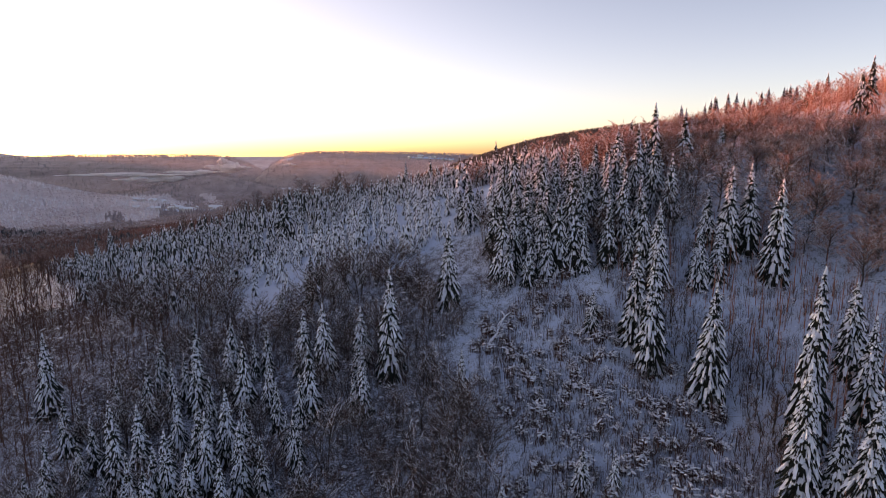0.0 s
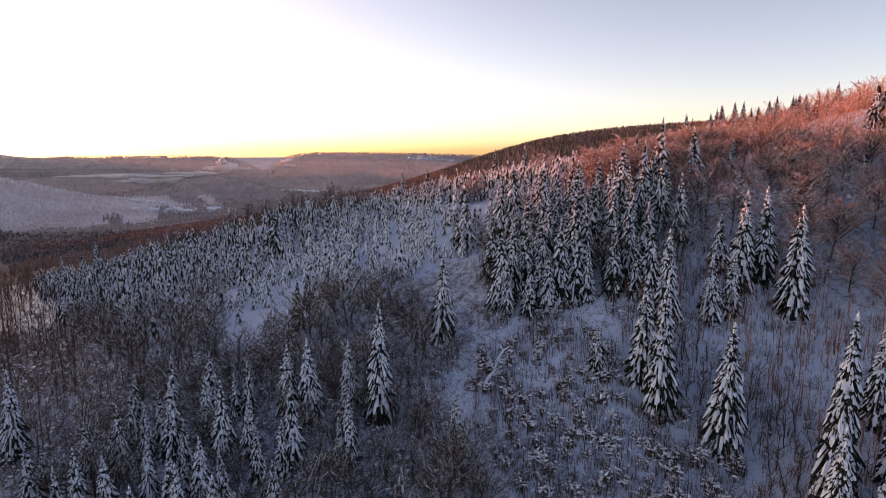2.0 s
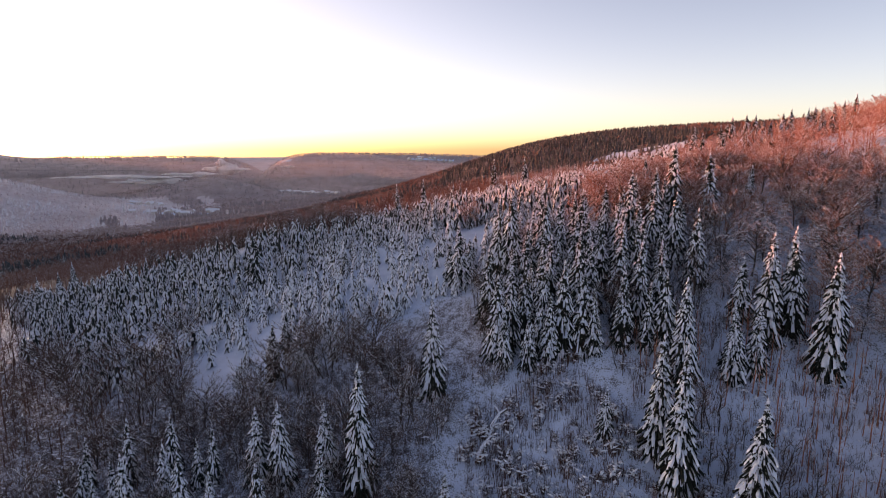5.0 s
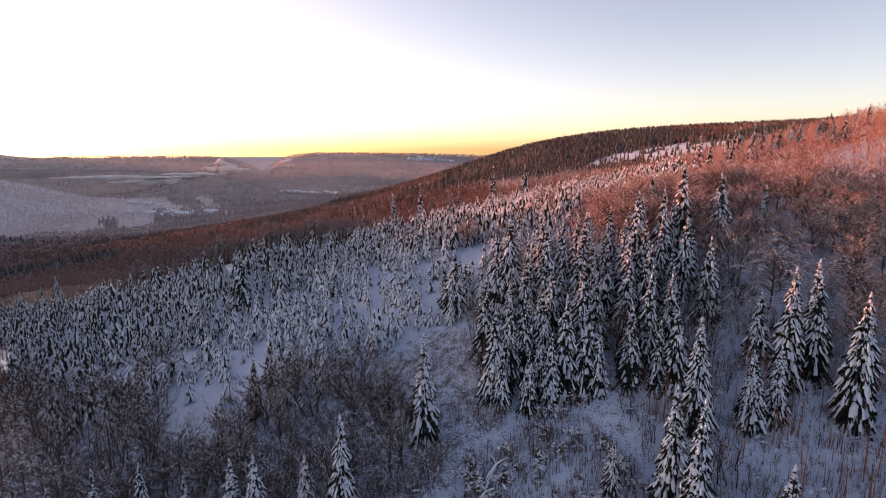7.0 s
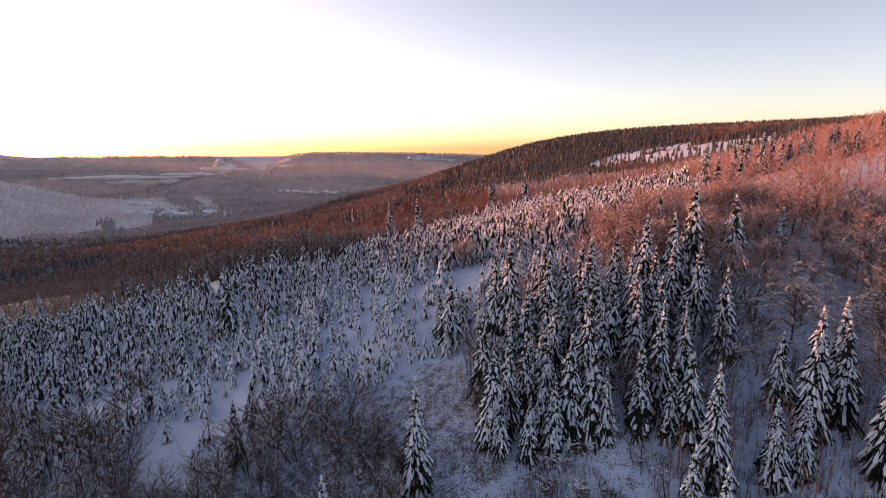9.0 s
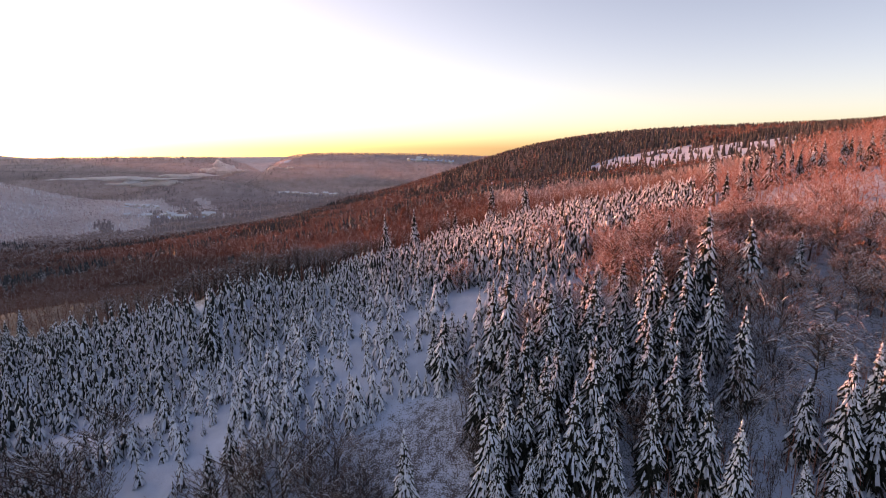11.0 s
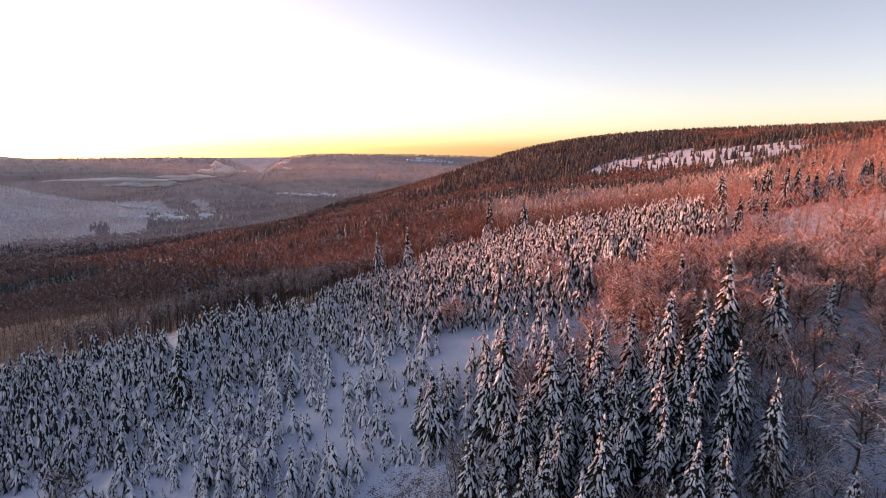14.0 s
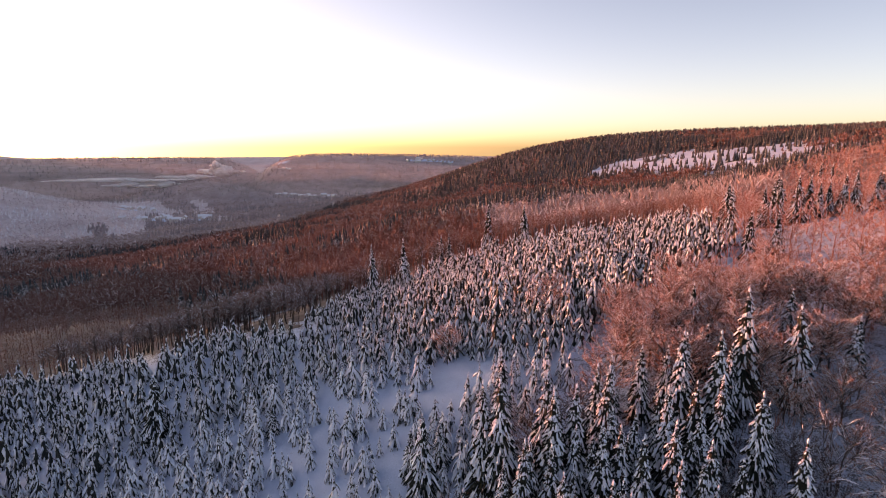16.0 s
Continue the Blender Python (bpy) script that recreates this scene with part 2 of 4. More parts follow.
def spruce_meshes(seed, height, base, whorls, per, fingers, cover, needle_mat, bare=0.05, k=3, m=4, hang=1.0, heart=0.42, puff=1.0, taper=0.8, lumps=1):
    """Trunk, needles and snow of a spruce of that height, standing at the origin."""
    rng = np.random.default_rng(seed)
    trunk, needles, snow = Soup(), Soup(), Soup()
    lean = rng.normal(0, 0.008, 2)
    zs = np.linspace(0, height * 0.97, 6)
    tube(trunk, np.stack([lean[0] * zs, lean[1] * zs, zs - 0.3], 1), np.linspace(height * 0.014 + 0.03, 0.02, 6), 6)
    core = np.linspace(bare, 0.9, 7)
    tube(needles, np.stack([lean[0] * core * height, lean[1] * core * height, core * height], 1), base * heart * (1 - core) ** 0.8 + 0.02, 5)
    spin = rng.uniform(0, 6)
    for i in range(whorls):
        f = (i + rng.uniform(-0.25, 0.25)) / (whorls - 1)
        z = height * (bare + (0.97 - bare) * f)
        reach = base * max(1 - f, 0) ** taper * min(1.0, 0.78 + 2.2 * max(f, 0)) * rng.uniform(0.85, 1.12) + 0.05 * base
        count = max(3, round(per * (0.5 + 0.5 * (1 - f))))
        spin += 2.4
        for j in range(count):
            a = spin + (j + rng.uniform(-0.3, 0.3)) * 2 * np.pi / count
            length = reach * rng.uniform(0.68, 1.16)
            foot = np.array([lean[0] * z, lean[1] * z, z + rng.uniform(-0.9, 0.9) * height / whorls])
            droop = (rng.uniform(0.7, 1.35) + 0.35 * (1 - f)) * hang
            for q in range(fingers):
                turn = 0.0 if fingers == 1 else (q - (fingers - 1) / 2) * rng.uniform(0.25, 0.42)
                finger(needles, snow, rng, foot - [0, 0, 0.05 * length * abs(turn)], a + turn, length * (1 - 0.5 * abs(turn)) * rng.uniform(0.55, 1.1), droop * rng.uniform(0.85, 1.2), cover * min(1.0, 0.38 + 1.2 * f), k, m, puff, lumps)
    tube(needles, [(lean[0] * height, lean[1] * height, height * 0.93), (lean[0] * height, lean[1] * height, height)], [0.008 * height, 0.01], 4)
    tip = height * 0.004 + 0.05
    tube(snow, [(lean[0] * height, lean[1] * height, height * 0.955), (lean[0] * height, lean[1] * height, height * 0.975), (lean[0] * height, lean[1] * height, height * 1.004)], [tip * 0.6, tip * 1.4, 0.02], 5)
    return (mesh_of("trunk", *trunk.arrays(), SPRUCE_BARK), mesh_of("foliage", *needles.arrays(), needle_mat), mesh_of("snow_load", *snow.arrays(), BOUGH_SNOW))


def spikes(soup, p, d, thick, rng):
    """Slender three-sided twigs from p along d."""
    u = np.cross(d, rng.normal(0, 1, d.shape))
    u *= thick / (np.linalg.norm(u, axis=1, keepdims=True) + 1e-9)
    w = np.cross(d, u) / (np.linalg.norm(d, axis=1, keepdims=True) + 1e-9)
    v = np.stack([p + u, p - 0.5 * u + 0.87 * w, p - 0.5 * u - 0.87 * w, p + d], 1).reshape(-1, 3)
    soup.add(v, (np.array([(0, 1, 3), (1, 2, 3), (2, 0, 3)])[None] + 4 * np.arange(len(p))[:, None, None]).reshape(-1, 3))


def bare_tree_arrays(seed, height, spread, limbs, twigs, stems=1, low=0.2, thick=0.022, steep=1.0, laden=0.75, arch=0.0, lean=False):
    """Trunk, limbs and twigs of a leafless tree with a domed crown; arch: how far the limbs bow under their snow."""
    rng = np.random.default_rng(seed)
    trunk, limb, twig, load = Soup(), Soup(), Soup(), Soup()
    arms, reaches = [], []
    knots = 3 if lean else 6
    for st in range(stems):
        off = rng.normal(0, 0.35 * (stems > 1), 2)
        zs = np.linspace(0, height * 0.78, knots)
        sway = np.cumsum(rng.normal(0, 0.012 * height, (knots, 2)), axis=0) + off * (1 + zs / height * 3)[:, None]
        line = np.concatenate([sway, zs[:, None] - 0.2], 1)
        tube(trunk, line, np.linspace(0.013 * height + 0.02, 0.02, knots) / stems**0.4, 3 if lean else 6)
        for i in range(limbs // stems):
            f = low + (0.97 - low) * (i + rng.random()) / (limbs // stems)
            p = np.array([np.interp(f, zs / zs[-1], line[:, d]) for d in range(3)])
            a = rng.uniform(0, 2 * np.pi)
            dome = math.sqrt(max(0.08, 1 - ((f - 0.42) / 0.62) ** 2))
            reach = spread * dome * rng.uniform(0.7, 1.1)
            rise = min(rng.uniform(0.5, 1.1) * reach * steep, height * 1.02 - p[2])
            s = np.linspace(0, 1, 4)
            arm = p + np.stack([np.cos(a) * reach * s, np.sin(a) * reach * s, rise * s**0.85], 1) + rng.normal(0, 0.05 * reach, (4, 3)) * s[:, None]
            arm[:, 2] -= arch * reach * s**2.5
            if lean:
                tube(limb, arm[[0, 2]], [0.0018 * height + 0.006, 0.008], 3)
            else:
                tube(limb, arm, np.linspace(0.0044 * height + 0.01, 0.012, 4), 3)
            arms.append(arm)
            reaches.append(reach)
            # two forks off each limb
            for k in range(0 if lean else 2):
                q = arm[1 + k]
                b, far = a + rng.choice((-1, 1)) * rng.uniform(0.4, 1.1), reach * rng.uniform(0.35, 0.6)
                fork = q + np.stack([np.cos(b) * far * s, np.sin(b) * far * s, rng.uniform(0.35, 1.1) * far * steep * s**0.85 - arch * far * s**2.2], 1)
                tube(limb, fork[[0, 2, 3]], [0.003 * height + 0.01, 0.018, 0.01], 3)
                arms.append(fork)
                reaches.append(far)
    arms, reaches = np.array(arms), np.array(reaches)
    pick = rng.choice(len(arms), twigs, p=reaches / reaches.sum())
    g = rng.uniform(0.2, 1.0, twigs) ** 0.6 * 3
    k = np.minimum(g.astype(int), 2)
    p = arms[pick, k] + (arms[pick, k + 1] - arms[pick, k]) * (g - k)[:, None]
    way = arms[pick, 3] - arms[pick, 0]
    way /= np.linalg.norm(way, axis=1, keepdims=True) + 1e-6
    d = 0.45 * way + rng.normal(0, 0.55, (twigs, 3)) + [0, 0, 0.4 * steep - 0.9 * arch]
    d *= (rng.uniform(0.45, 1.0, twigs) * (0.42 + 0.07 * reaches[pick]) / np.linalg.norm(d, axis=1))[:, None]
    spikes(twig, p, d, thick, rng)
    if not lean:
        # finer shoots on the outer half of the twigs
        q, e = p + d * 0.5, rng.normal(0, 0.28, (twigs, 3)) * np.linalg.norm(d, axis=1, keepdims=True) + d * 0.35
        spikes(twig, q, e, thick * 0.6, rng)
    if not lean:
        # snow lying along the limbs and caught in the forks
        for arm in arms:
            if rng.random() < laden:
                g = np.sort(rng.uniform(0.1, 1.0, 2))
                line = np.array([[np.interp(v, np.linspace(0, 1, 4), arm[:, d]) for d in range(3)] for v in (g[0], g.mean(), g[1])]) + [0, 0, 0.06]
                tube(load, line, np.array([0.025, 0.05, 0.015]) * rng.uniform(0.7, 1.3), 3)
        who = rng.choice(twigs, int(twigs * 0.4 * laden), replace=False)
        spikes(load, p[who] + [0, 0, 0.03], d[who] * rng.uniform(0.3, 0.7, (len(who), 1)), 0.026 + 0.026 * laden, rng)
        return trunk.arrays(), limb.arrays(), twig.arrays(), load.arrays()
    return trunk.arrays(), limb.arrays(), twig.arrays()


def bare_tree_meshes(twig_mat, *shape):
    t, l, w, load = bare_tree_arrays(*shape)
    return mesh_of("trunk", *t, BEECH_BARK), mesh_of("branchwork", *l, BEECH_BARK), mesh_of("crown", *w, twig_mat), mesh_of("snow_load", *load, BOUGH_SNOW)


def plant(name, meshes, names, x, y, scale, label, category, group, sink=0.15, wide=1.0):
    """One tree standing on the ground, its parts under an Empty at its foot."""
    root = new(name)
    root.matrix_world = pose(x, y, float(land(x, y)) - sink, 0, 0, random.uniform(0, 360)) @ Matrix.Diagonal((scale * wide, scale * wide, scale, 1))
    for n, me in zip(names, meshes):
        ob = child(n, me, root)
        if n != "trunk":
            ob["kind"] = "stuff"
    return tagged(root, label, category, group)


def scatter_soup(name, arrays, places, mat, label, category, smooth=False):
    """Many plants too many to count, joined into one mesh: places are rows of x, y, scale."""
    rng = np.random.default_rng(len(places))
    vs, ts, n = [], [], 0
    z = land(places[:, 0], places[:, 1])
    pick, turn = rng.integers(0, len(arrays), len(places)), rng.uniform(0, 6.283, len(places))
    for k, (v, t) in enumerate(arrays):
        who = np.where(pick == k)[0]
        if not len(who):
            continue
        c, s = np.cos(turn[who])[:, None], np.sin(turn[who])[:, None]
        size = places[who, 2][:, None]
        wide = size * rng.uniform(0.85, 1.15, (len(who), 1))
        out = np.stack([wide * (c * v[:, 0] - s * v[:, 1]) + places[who, 0][:, None], wide * (s * v[:, 0] + c * v[:, 1]) + places[who, 1][:, None], size * v[:, 2] + z[who][:, None] - 0.15], 2)
        vs.append(out.reshape(-1, 3))
        ts.append((t[None] + (np.arange(len(who)) * len(v))[:, None, None]).reshape(-1, 3) + n)
        n += len(who) * len(v)
    ob = new(name, mesh_of(name, np.concatenate(vs), np.concatenate(ts), mat, smooth))
    return tagged(ob, label, category, kind="stuff")


def inside(poly, x, y):
    hit = np.zeros(np.shape(x), bool)
    # stands have uneven edges
    x, y = x + 2.6 * np.sin(y / 5.3 + 1.0) + 1.8 * np.sin((x + y) / 3.1), y + 2.6 * np.sin(x / 6.1) + 1.6 * np.sin((x - y) / 2.7)
    for (x0, y0), (x1, y1) in zip(poly, poly[1:] + poly[:1]):
        if y0 != y1:
            hit ^= ((y0 > y) != (y1 > y)) & (x < (x1 - x0) * (y - y0) / (y1 - y0) + x0)
    return hit


def spread_points(rng, poly, gap, keep=1.0):
    """Jittered places on a grid inside a polygon."""
    xs, ys = [p[0] for p in poly], [p[1] for p in poly]
    gx, gy = np.meshgrid(np.arange(min(xs), max(xs), gap), np.arange(min(ys), max(ys), gap))
    p = np.stack([gx.ravel(), gy.ravel()], 1) + rng.uniform(-0.45, 0.45, (gx.size, 2)) * gap
    return p[inside(poly, p[:, 0], p[:, 1]) & (rng.random(len(p)) < keep)]


def clear_of(p, others, gap):
    if not len(others):
        return p
    o = np.asarray(others, float)[:, :2]
    return p[np.array([np.min(np.hypot(o[:, 0] - a, o[:, 1] - b)) > gap for a, b in p[:, :2]], bool)] if len(p) else p


# ---- ground: one sheet to the horizon ----
PLANTATION = [(-190, 262), (-150, 236), (-108, 219), (-64, 204), (-30, 209), (-30, 250), (-22, 278), (3, 300), (40, 311), (75, 306), (106, 292), (96, 231), (60, 190), (47, 192), (39, 170), (29, 153), (13, 144), (-12, 128), (-40, 126), (-75, 134), (-110, 164), (-150, 215)]
RED_SLOPE = [(48, 194), (41, 170), (40, 154), (46, 146), (64, 138), (64, 120), (80, 90), (130, 90), (190, 160), (215, 290), (165, 320), (108, 296), (98, 232), (62, 190)]
HIGH_SLOPE = [(130, 90), (190, 160), (215, 290), (165, 320), (200, 400), (330, 420), (360, 300), (260, 160), (170, 80)]
BACK_ROW = [(-66, 222), (-36, 220), (-34, 254), (-26, 284), (2, 306), (40, 318), (77, 313), (108, 300), (150, 320), (130, 370), (60, 380), (0, 365), (-60, 320), (-90, 270)]
LEFT_SLOPE = [(-66, 214), (-108, 229), (-150, 247), (-190, 270), (-205, 262), (-240, 200), (-300, 180), (-380, 330), (-300, 420), (-150, 400), (-90, 300)]
NEAR_LEFT = [(-185, 150), (-112, 166), (-78, 142), (-42, 131), (-16, 132), (4, 114), (4, 90), (12, 62), (-10, 52), (-70, 52), (-185, 85)]
LEFT_EDGE = [(-114, 168), (-150, 214), (-185, 258), (-240, 200), (-230, 130), (-190, 120)]
RIGHT_NEAR = [(30, 118), (64, 122), (80, 92), (76, 52), (46, 52), (44, 92)]
CLUMP_FLOOR = [(2, 116), (30, 114), (62, 122), (62, 158), (50, 172), (34, 150), (14, 142)]
GLADE = [(8, 112), (26, 116), (42, 90), (46, 68), (14, 66), (7, 92)]


def build_ground():
    angles = np.radians(np.concatenate([np.linspace(-52, 52, 281), np.linspace(54, 306, 64)]))
    radii = np.concatenate([np.geomspace(30, 420, 170), np.geomspace(430, 4780, 150)])
    a, r = np.meshgrid(angles, radii, indexing="ij")
    x, y = r * np.sin(a), r * np.cos(a)
    z = land(x, y)
    rough = np.array([noise.noise(Vector((px * 0.12, py * 0.12, 0))) + 0.5 * noise.noise(Vector((px * 0.4, py * 0.4, 3))) for px, py in zip(x.ravel(), y.ravel())]).reshape(x.shape)
    z = z + 0.35 * rough * (r < 400)
    na, nr = x.shape
    i, j = np.meshgrid(np.arange(na), np.arange(nr - 1), indexing="ij")
    i2 = (i + 1) % na
    p00, p01, p10, p11 = i * nr + j, i * nr + j + 1, i2 * nr + j, i2 * nr + j + 1
    tris = np.concatenate([np.stack([p00, p10, p11], 2).reshape(-1, 3), np.stack([p00, p11, p01], 2).reshape(-1, 3)])
    centre = nr * na
    verts = np.concatenate([np.stack([x, y, z], 2).reshape(-1, 3), [[0, 0, float(land(0, 0))]]])
    cap = np.stack([np.full(na, centre), (np.arange(na) + 1) % na * nr, np.arange(na) * nr], 1)
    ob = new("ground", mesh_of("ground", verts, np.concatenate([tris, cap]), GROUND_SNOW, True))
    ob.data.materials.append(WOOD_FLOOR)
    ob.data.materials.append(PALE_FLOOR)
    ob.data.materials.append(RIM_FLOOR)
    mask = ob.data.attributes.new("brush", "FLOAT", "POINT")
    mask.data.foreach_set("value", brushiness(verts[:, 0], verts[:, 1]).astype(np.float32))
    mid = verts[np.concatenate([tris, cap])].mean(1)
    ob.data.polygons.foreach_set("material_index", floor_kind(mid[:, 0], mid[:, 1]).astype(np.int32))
    return tagged(ob, "snow-covered hillside and valley floor reaching to the horizon", "ground", kind="structure")


FIELDS = [(330, 1085, 55, 60), (400, 960, 80, 150), (480, 850, 75, 130), (395, 800, 40, 60), (340, 470, 120, 26), (-780, 1660, 110, 45), (-1000, 1870, 60, 35), (-620, 2425, 170, 26), (-900, 2790, 28, 30), (-780, 2780, 40, 22), (-60, 2860, 120, 22)]


def field(x, y):
    """True on the open snowfields of the far slopes and round the villages."""
    f = np.zeros(np.shape(x), bool)
    ripple = 0.35 * np.sin(x / 17.0 + 2 * np.sin(y / 23.0)) + 0.3 * np.sin(y / 11.0 + x / 29.0)
    for cx, cy, rx, ry in FIELDS:
        f |= ((x - cx) / rx) ** 2 + ((y - cy) / ry) ** 2 < 1 + ripple
    return f


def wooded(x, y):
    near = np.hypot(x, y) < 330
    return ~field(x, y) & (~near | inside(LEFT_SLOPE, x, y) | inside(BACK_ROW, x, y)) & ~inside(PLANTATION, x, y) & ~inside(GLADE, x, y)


def rime_haze(x, y):
    """True on the cold valley's hill, coloured pale for frost and distance haze, with an uneven edge."""
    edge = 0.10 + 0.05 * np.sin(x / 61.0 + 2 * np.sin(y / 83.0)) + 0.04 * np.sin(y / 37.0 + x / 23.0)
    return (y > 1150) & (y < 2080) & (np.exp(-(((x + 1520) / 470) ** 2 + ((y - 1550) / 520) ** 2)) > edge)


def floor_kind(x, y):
    """0 snow with or without brush, 1 wood floor, 2 frosted wood paled for haze, 3 far wood coloured for haze."""
    return wooded(x, y) * np.where(np.hypot(x, y) > 4000, 2, np.where(y > 2080, 3, np.where(rime_haze(x, y), 2, np.where((y > 1150) & (x < -320), 3, 1))))


def open_patch(x, y):
    """The bare snow below the young plantation."""
    return np.hypot((x + 41) / 12, (y - 136) / 14) < 1


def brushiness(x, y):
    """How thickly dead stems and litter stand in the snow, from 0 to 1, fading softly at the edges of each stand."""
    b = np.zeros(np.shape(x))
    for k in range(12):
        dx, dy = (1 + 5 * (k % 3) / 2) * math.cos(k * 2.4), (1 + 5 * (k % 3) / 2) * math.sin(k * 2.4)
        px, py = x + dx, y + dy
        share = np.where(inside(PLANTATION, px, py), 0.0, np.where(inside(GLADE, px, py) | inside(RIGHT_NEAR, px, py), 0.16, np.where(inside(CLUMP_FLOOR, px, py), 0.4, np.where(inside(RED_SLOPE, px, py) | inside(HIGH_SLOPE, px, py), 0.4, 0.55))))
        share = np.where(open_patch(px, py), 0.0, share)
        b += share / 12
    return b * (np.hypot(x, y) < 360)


build_ground()

# ---- tall spruces ----
BIG = [spruce_meshes(10 + i, 20.0, 3.3 + 0.35 * (i % 3), 31, 10, 3, 0.66, NEEDLES, k=2, m=2, lumps=2) for i in range(6)]
NEAR_BIG = [spruce_meshes(80 + i, 20.0, 3.3 + 0.35 * (i % 3), 36, 12, 4, 0.74, NEEDLES, k=2, m=3, lumps=2) for i in range(5)]
DARK_BIG = [spruce_meshes(90 + i, 20.0, 3.4 + 0.35 * (i % 3), 31, 10, 3, 0.46, NEEDLES, k=2, m=2, lumps=2) for i in range(4)]
SPRUCE_PARTS = ("trunk", "foliage", "snow_load")
NEAR_SPRUCES = [(-46.5, 99.0, 14.0), (-27.6, 104.8, 13.0), (-15.9, 104.3, 12.0), (-32.4, 97.4, 10.8), (-42.2, 102.8, 11.0), (50.3, 107.0, 11.9), (54.0, 106.9, 11.7), (65.8, 84.7, 15.3), (51.5, 61.1, 18.8), (50.0, 63.9, 15.1), (-51.5, 86.7, 14.0), (-44.1, 81.1, 14.0), (-39.6, 78.6, 12.0), (-38.8, 83.6, 14.0), (-32.8, 82.0, 13.0), (-48.6, 76.2, 11.0), (-37.5, 88.8, 13.0), (-46.3, 80.5, 12.0), (-47.0, 91.1, 11.0), (8.4, 70.3, 7.0), (62.3, 76.2, 16.7), (28.4, 101.7, 8.3), (20.0, 73.5, 7.2), (24.7, 72.7, 6.5)]
TALL_NEAR_SPRUCES = [(1.3, 114.8, 18.0), (-10.1, 101, 20.6), (-23, 103.1, 14.8), (3.2, 92.1, 10.1), (42.9, 108.1, 17.4), (36.7, 93.7, 22.3), (35.6, 98.6, 18.7), (44.3, 87.6, 20.1), (53.1, 75.4, 27.8), (46.4, 65.3, 20.9), (63.9, 114.9, 16.0), (58.2, 111.9, 18.4), (64.1, 105, 19.1), (-78.7, 103.7, 16.9)]
RIDGE_SPRUCES = [(-30.9, 125.9, 11.9), (127.8, 170.7, 19.3), (125.7, 171.7, 16.2), (108.6, 151.8, 10.9), (96.7, 209.2, 13.6), (90.8, 211.8, 14.6), (54.1, 161.5, 12.5)]
CLUMP_SPRUCES = [(12.1, 128.5, 14.7), (12.9, 118.8, 15.8), (17.8, 138.4, 19.4), (15.6, 139.3, 18.5), (18.4, 122.3, 14.7), (21.5, 124.6, 14.6), (24.7, 117.6, 16.6), (28.8, 123.4, 17.3), (34.5, 129.8, 14.7), (32.8, 132.8, 13.7), (38.9, 131.2, 14.3), (43.3, 133.7, 12.6), (35.1, 116.1, 13.4), (40.6, 123.5, 13.6), (41.8, 114.2, 13.3), (56.0, 116.4, 11.2), (62.5, 111.9, 15.4), (50.7, 106.9, 10.9), (4.7, 145.8, 8.5), (24.7, 135.7, 17.7), (19.2, 150.8, 13.9), (54.4, 144.8, 19.1), (61.8, 143.9, 15.5), (49.4, 141.9, 15.7), (52.4, 152.9, 9.4), (41.7, 152.6, 7), (44.4, 145.7, 8.4), (36.6, 149.3, 7), (45.4, 126.7, 12.4), (6.7, 142.7, 13.3), (9.1, 146.5, 8.2), (72.8, 147.4, 10.0)]
SKYLINE_SPRUCES = [(70.1, 160.0, 9.5), (-138.2, 226.6, 10.0), (-30.1, 133.7, 8.8), (-141.0, 231.0, 15.0), (-136.0, 224.0, 13.0), (12.0, 318.0, 15.0), (8.0, 322.0, 15.3), (102.8, 245.3, 15.2), (112.0, 243.1, 13.4), (113.5, 241.4, 14.4), (115.0, 239.8, 15.3), (121.8, 237.0, 14.4), (125.6, 237.4, 11.4), (127.7, 236.5, 10.9), (130.2, 233.5, 12.4), (132.1, 231.5, 13.1), (136.9, 229.3, 11.6), (139.7, 230.0, 12.0), (140.7, 227.0, 10.8), (151.0, 236.3, 12.0), (153.0, 234.3, 12.0), (153.5, 229.0, 13.0)]
EDGE_SPRUCES = [(74.4, 260.6, 9.0), (160.0, 334.0, 12.9), (118.7, 236.6, 15.0), (178.0, 308.9, 14.0), (540.1, 800.0, 12.0), (191.3, 335.7, 11.9), (-22.7, 164.1, 6.1), (32.7, 136.8, 12.6), (40.2, 139.6, 10.7), (44.6, 138.5, 12.1), (41.6, 132.6, 10.9), (33.9, 134.2, 10.6), (29.7, 135.0, 10.9), (6.8, 329.3, 13.4), (-49.6, 172.4, 14.0), (-158.1, 234.6, 12.1), (-148, 232.8, 12.2), (30.7, 327.2, 23.7), (45.8, 312.2, 20.5), (-18.5, 280.6, 21.2), (-6.1, 282.1, 20.5), (121.6, 253.2, 15.2), (110.9, 264.6, 15.7), (138.2, 229.6, 11.0)]
WIDTH = {"spruces on the near slope": 1.35, "spruces of the dense clump": 1.4, "spruces along the skyline": 1.4, "spruces round the plantation": 1.4, "spruces of the ridge": 1.3}
ALL_SPRUCES = []
